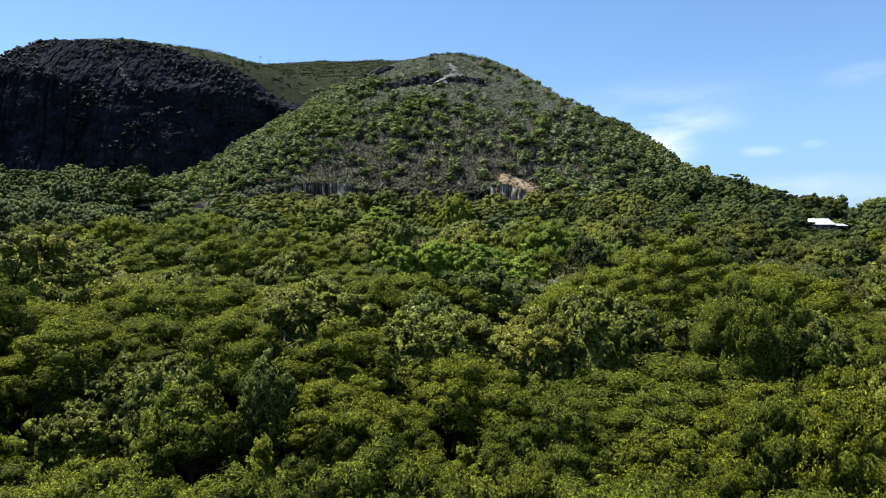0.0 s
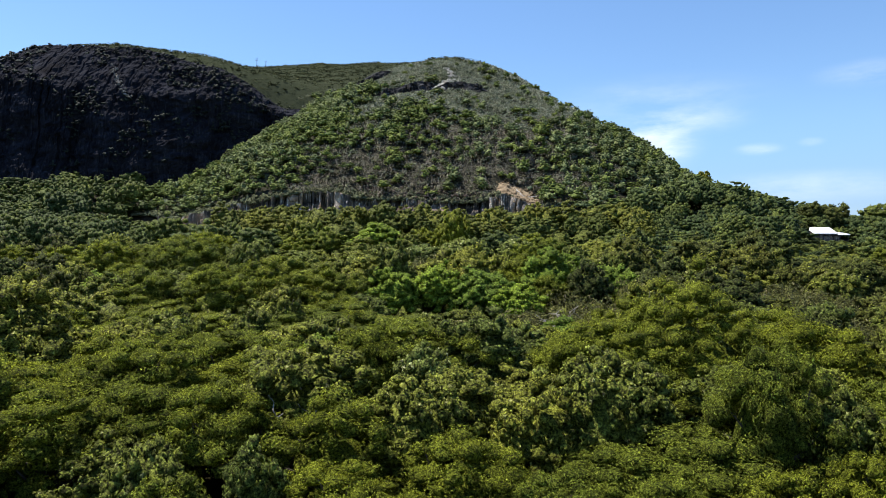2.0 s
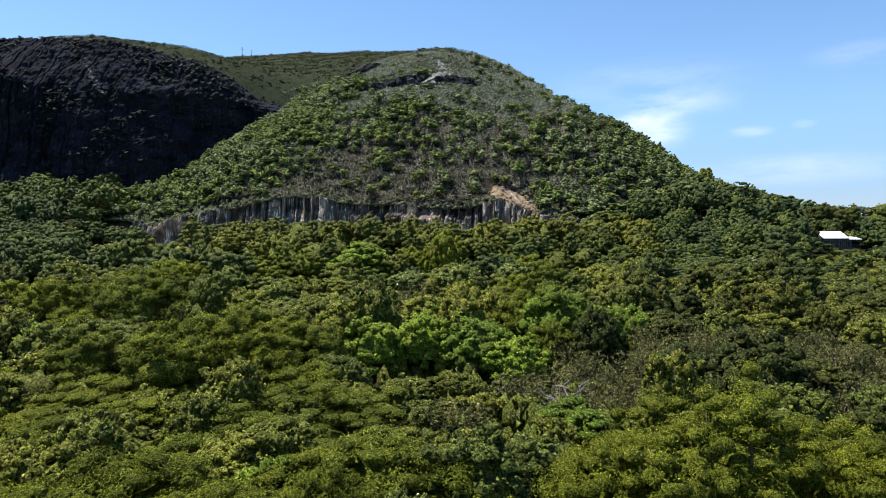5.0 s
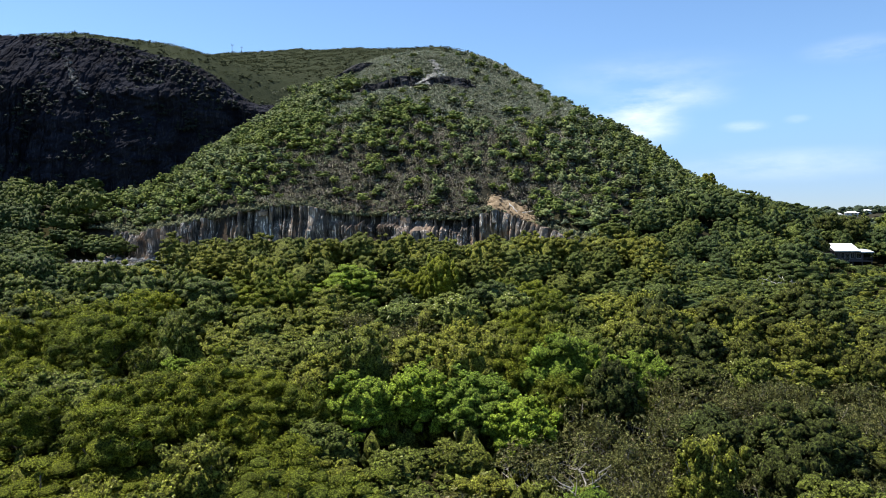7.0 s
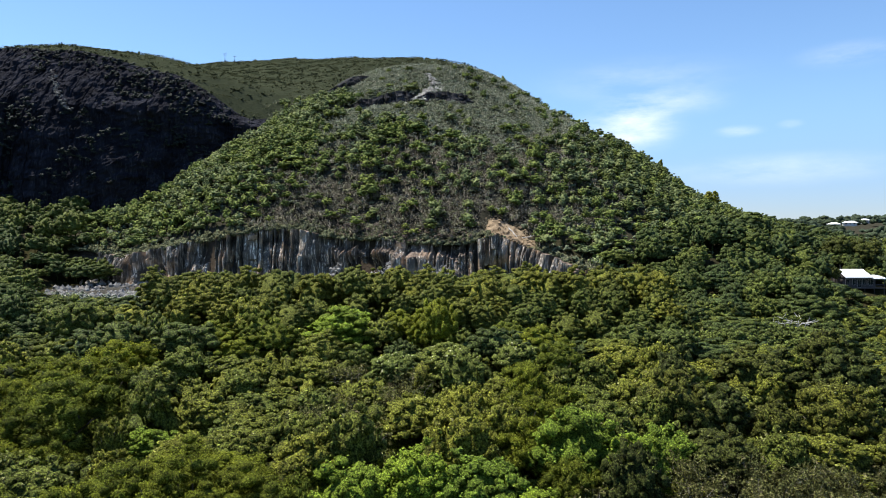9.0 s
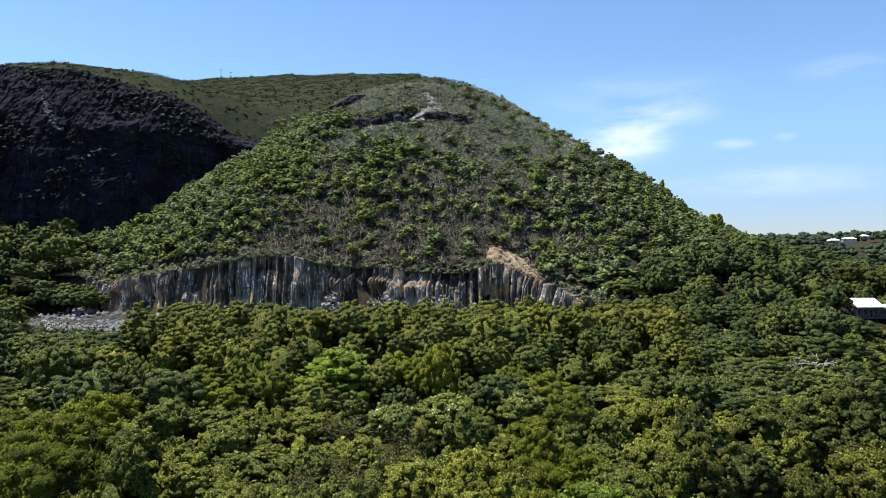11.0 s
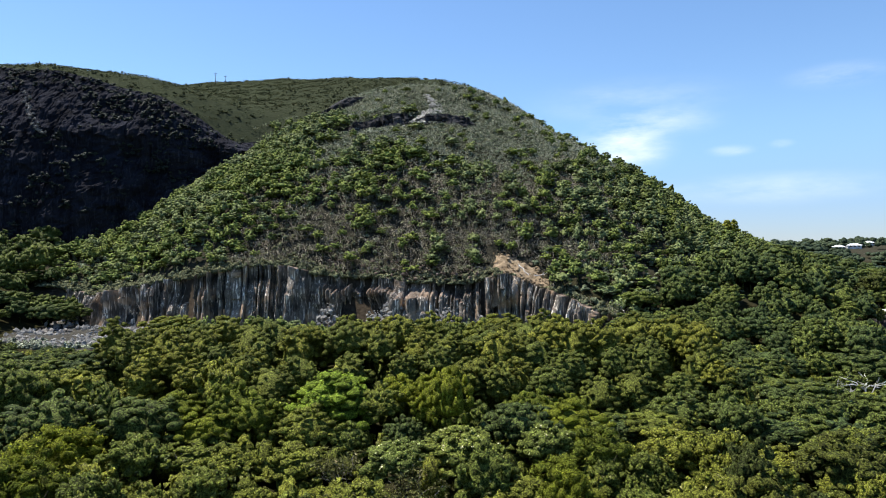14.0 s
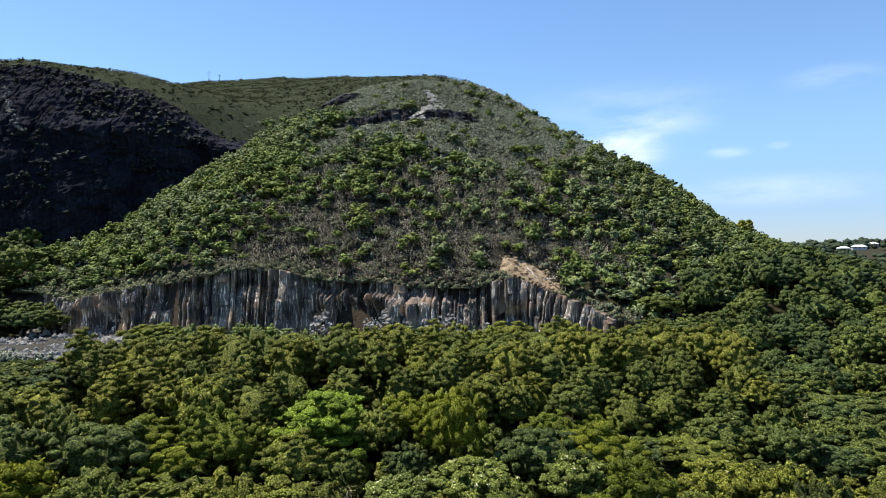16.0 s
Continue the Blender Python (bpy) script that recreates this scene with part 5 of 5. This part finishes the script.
dead_tree(73.0, 175.0, 5.6, 81, 1.6)
dead_tree(78.5, 178.0, 6.4, 82, 4.2)
dead_tree(-11.2, 46.6, 7.0, 86, 1.7, "thin pale forked trunk among the wattles", PALE_BARK)
dead_tree(12.6, 84.5, 7.6, 83, 2.2, "leaning grey dead tree with pale limbs beside green trees", PALE_BARK)
dead_tree(-48.8, 79.5, 9.2, 85, 1.6, "pale bare trunk with thin white limbs before a gum", PALE_BARK)
dead_tree(47.0, 55.0, 8.5, 84, 2.4, "grey dead tree with thin pale limbs among the wattles", PALE_BARK)


# ---- the house on stilts ----
ROOF_METAL = paint("white_roof_metal", (0.80, 0.81, 0.82), 0.35, 0.0, 0.10)
BOARD = paint("grey_weatherboard", (0.10, 0.088, 0.092), 0.7)
DARK_RAIL = paint("dark_rail", (0.085, 0.075, 0.085), 0.6)
TIMBER = paint("dark_timber", (0.075, 0.062, 0.055), 0.75)
PALE_TRIM = paint("pale_trim", (0.55, 0.54, 0.52), 0.5)


def glass():
    m, n, l, out = material("window_glass")
    finish(n, l, out, (0.02, 0.025, 0.03), 0.06, specular=0.6)
    return m


GLASS = glass()


def sheet_roof(x0, x1, y0, z0, y1, z1, thick=0.12, ribs=0.76):
    """A pitched sheet in one piece, folded up into seams that run down the slope."""
    n = int((x1 - x0) / ribs)
    fold = [(x0, 0.0)]
    for k in range(n + 1):
        c = x0 + 0.06 + (x1 - x0 - 0.12) * k / n
        fold += [(c - 0.04, 0.0), (c - 0.03, 0.05), (c + 0.03, 0.05), (c + 0.04, 0.0)]
    fold += [(x1, 0.0)]
    bm = bmesh.new()
    rows = [[bm.verts.new((x, y, z + up)) for x, up in fold] + [bm.verts.new((x, y, z - thick)) for x, _ in reversed(fold)] for y, z in ((y0, z0), (y1, z1))]
    m = len(rows[0])
    for i in range(m):
        j = (i + 1) % m
        bm.faces.new((rows[0][i], rows[0][j], rows[1][j], rows[1][i]))
    for i in range(m // 2 - 1):
        for row in rows:
            bm.faces.new((row[i], row[i + 1], row[m - 2 - i], row[m - 1 - i]))
    bmesh.ops.recalc_face_normals(bm, faces=bm.faces)
    return bm


def stilt_house(x, y, z):
    """Foot at the ground, front along -y; deck 2.3 m up, eaves 5.4 m up."""
    root = tagged(new("house"), "grey timber house on stilts with white metal roof and verandah", "house")
    w = 15.4
    part("wall", boxed(0.6, 10.2, 2.6, 9.0, 2.3, 5.3), BOARD, root)
    part("wall", boxed(10.2, 14.2, 3.6, 8.0, 2.3, 4.9), BOARD, root, "lower grey side wing wall")
    for k in range(9):
        part("weatherboard", boxed(0.55, 10.25, 2.56, 2.6, 2.42 + 0.32 * k, 2.70 + 0.32 * k), BOARD, root)
    part("roof", sheet_roof(0, 10.6, 0.2, 5.35, 5.6, 7.5), ROOF_METAL, root, "white ribbed metal roof, front slope")
    part("roof", sheet_roof(0, 10.6, 11.0, 5.35, 5.6, 7.5), ROOF_METAL, root, "white ribbed metal roof, rear slope")
    part("verandah_roof", sheet_roof(10.6, w + 0.5, 0.2, 5.0, 5.6, 5.9), ROOF_METAL, root, "white ribbed metal verandah roof")
    part("verandah_roof", sheet_roof(10.6, w + 0.5, 9.4, 5.0, 5.6, 5.9), ROOF_METAL, root, "white ribbed metal rear wing roof")
    for px in (0.3, 10.3):
        bm = bmesh.new()
        vs = [bm.verts.new(q) for q in ((px, 0.5, 5.3), (px, 10.7, 5.3), (px, 5.6, 7.35), (px + 0.12, 0.5, 5.3), (px + 0.12, 10.7, 5.3), (px + 0.12, 5.6, 7.35))]
        for f in ((2, 1, 0), (3, 4, 5), (0, 1, 4, 3), (1, 2, 5, 4), (2, 0, 3, 5)):
            bm.faces.new([vs[i] for i in f])
        part("gable", bm, BOARD, root)
    part("fascia", boxed(0, 10.6, 0.12, 0.2, 5.12, 5.38), PALE_TRIM, root)
    part("fascia", boxed(10.6, w + 0.5, 0.12, 0.2, 4.8, 5.03), PALE_TRIM, root)
    part("deck", boxed(0, w, 0.3, 9.0, 2.1, 2.3), TIMBER, root)
    for px in (1.6, 4.3, 8.2):
        win = part("window", boxed(px - 0.08, px + 1.38, 2.48, 2.58, 3.0, 4.75), PALE_TRIM, root, "pale framed window")
        part("pane", boxed(px, px + 0.62, 2.45, 2.485, 3.08, 4.67), GLASS, win)
        part("pane", boxed(px + 0.68, px + 1.30, 2.45, 2.485, 3.08, 4.67), GLASS, win)
    door = part("door", boxed(6.2, 7.7, 2.48, 2.57, 2.3, 4.5), PALE_TRIM, root, "glazed sliding verandah door")
    part("pane", boxed(6.28, 6.92, 2.45, 2.485, 2.4, 4.42), GLASS, door)
    part("pane", boxed(6.98, 7.62, 2.45, 2.485, 2.4, 4.42), GLASS, door)
    win = part("window", boxed(11.2, 13.2, 3.48, 3.58, 2.9, 4.5), PALE_TRIM, root, "pale framed wing window")
    part("pane", boxed(11.28, 12.16, 3.45, 3.485, 2.98, 4.42), GLASS, win)
    part("pane", boxed(12.24, 13.12, 3.45, 3.485, 2.98, 4.42), GLASS, win)
    for px in (0.2, 3.9, 7.6, 11.3, w - 0.2):
        part("stilt", boxed(px - 0.11, px + 0.11, 0.4, 0.62, -2.5, 2.1), TIMBER, root)
        part("stilt", boxed(px - 0.11, px + 0.11, 8.4, 8.62, -2.0, 2.1), TIMBER, root)
        part("verandah_post", boxed(px - 0.06, px + 0.06, 0.4, 0.52, 2.3, 5.1 if px < 11 else 4.8), DARK_RAIL, root)
    part("handrail", boxed(0, w, 0.36, 0.46, 3.22, 3.30), DARK_RAIL, root)
    part("bottom_rail", boxed(0, w, 0.38, 0.44, 2.42, 2.47), DARK_RAIL, root)
    one = None
    for k in range(61):
        px = 0.2 + k * 0.25
        if one is None:
            one = part("baluster", boxed(-0.018, 0.018, 0.39, 0.43, 2.47, 3.22), TIMBER, root)
            one.location.x = px
        else:
            ob = new("baluster", one.data)
            ob.parent, ob.location.x = root, px
    root.matrix_world = pose(x, y, z) @ Matrix.Diagonal((0.83, 1, 1.12, 1))


stilt_house(131.2, 245.5, 38.1)


def far_house(x, y, turn, wide, deep, tall):
    root = tagged(new("house"), "distant house with a broad white roof among trees", "house", group="distant houses on the rise")
    part("wall", boxed(-wide / 2, wide / 2, -deep / 2, deep / 2, -3, tall), PALE_TRIM, root)
    bm = bmesh.new()
    o = 0.8
    rim = [bm.verts.new(c) for c in ((-wide / 2 - o, -deep / 2 - o, tall), (wide / 2 + o, -deep / 2 - o, tall), (wide / 2 + o, deep / 2 + o, tall), (-wide / 2 - o, deep / 2 + o, tall))]
    top = [bm.verts.new(c) for c in ((-wide * 0.28, 0, tall + 2.3), (wide * 0.28, 0, tall + 2.3))]
    for f in ((rim[0], rim[1], top[1], top[0]), (rim[1], rim[2], top[1]), (rim[2], rim[3], top[0], top[1]), (rim[3], rim[0], top[0]), (rim[3], rim[2], rim[1], rim[0])):
        bm.faces.new(f)
    part("roof", bm, ROOF_METAL, root)
    for k in (-0.3, 0.0, 0.3):
        part("window", boxed(wide * k - 0.9, wide * k + 0.9, -deep / 2 - 0.05, -deep / 2 + 0.05, 1.0, 2.6), GLASS, root)
    root.matrix_world = pose(x, y, float(ground_z(x, y)) + 0.8, 0, 0, turn)


for row in ((492, 850, 10, 12, 8, 3.2), (519, 862, -20, 15, 8, 3.0), (566, 905, 30, 12, 8, 3.2)):
    far_house(*row)


# ---- the mast on the hilltop ----
def mast(x, y, tall, arms):
    z = float(ground_z(x, y))
    root = tagged(new("radio_mast"), "slim grey radio mast on the hilltop", "mast", group="masts on the hilltop")
    part("pole", gathered_mesh("mast_pole", [tube([(0, 0, -0.5), (0, 0, tall * 0.5), (0, 0, tall)], [0.22, 0.16, 0.08], 8)]), STEEL, root)
    for h in arms:
        part("crossarm", boxed(-1.3, 1.3, -0.1, 0.1, tall * h - 0.12, tall * h + 0.12), STEEL, root)
    part("equipment_box", boxed(-0.5, 0.5, -0.4, 0.4, 0, 1.6), STEEL, root)
    root.matrix_world = pose(x, y, z)


def gathered_mesh(name, bits):
    return mesh_of(name, *gathered(bits)[:2], STEEL, True)


STEEL = paint("grey_steel", (0.22, 0.23, 0.24), 0.5, 0.6)
mast(-186.0, 627.0, 8.5, (0.72, 0.9))
mast(-178.0, 629.0, 6.0, (0.85,))
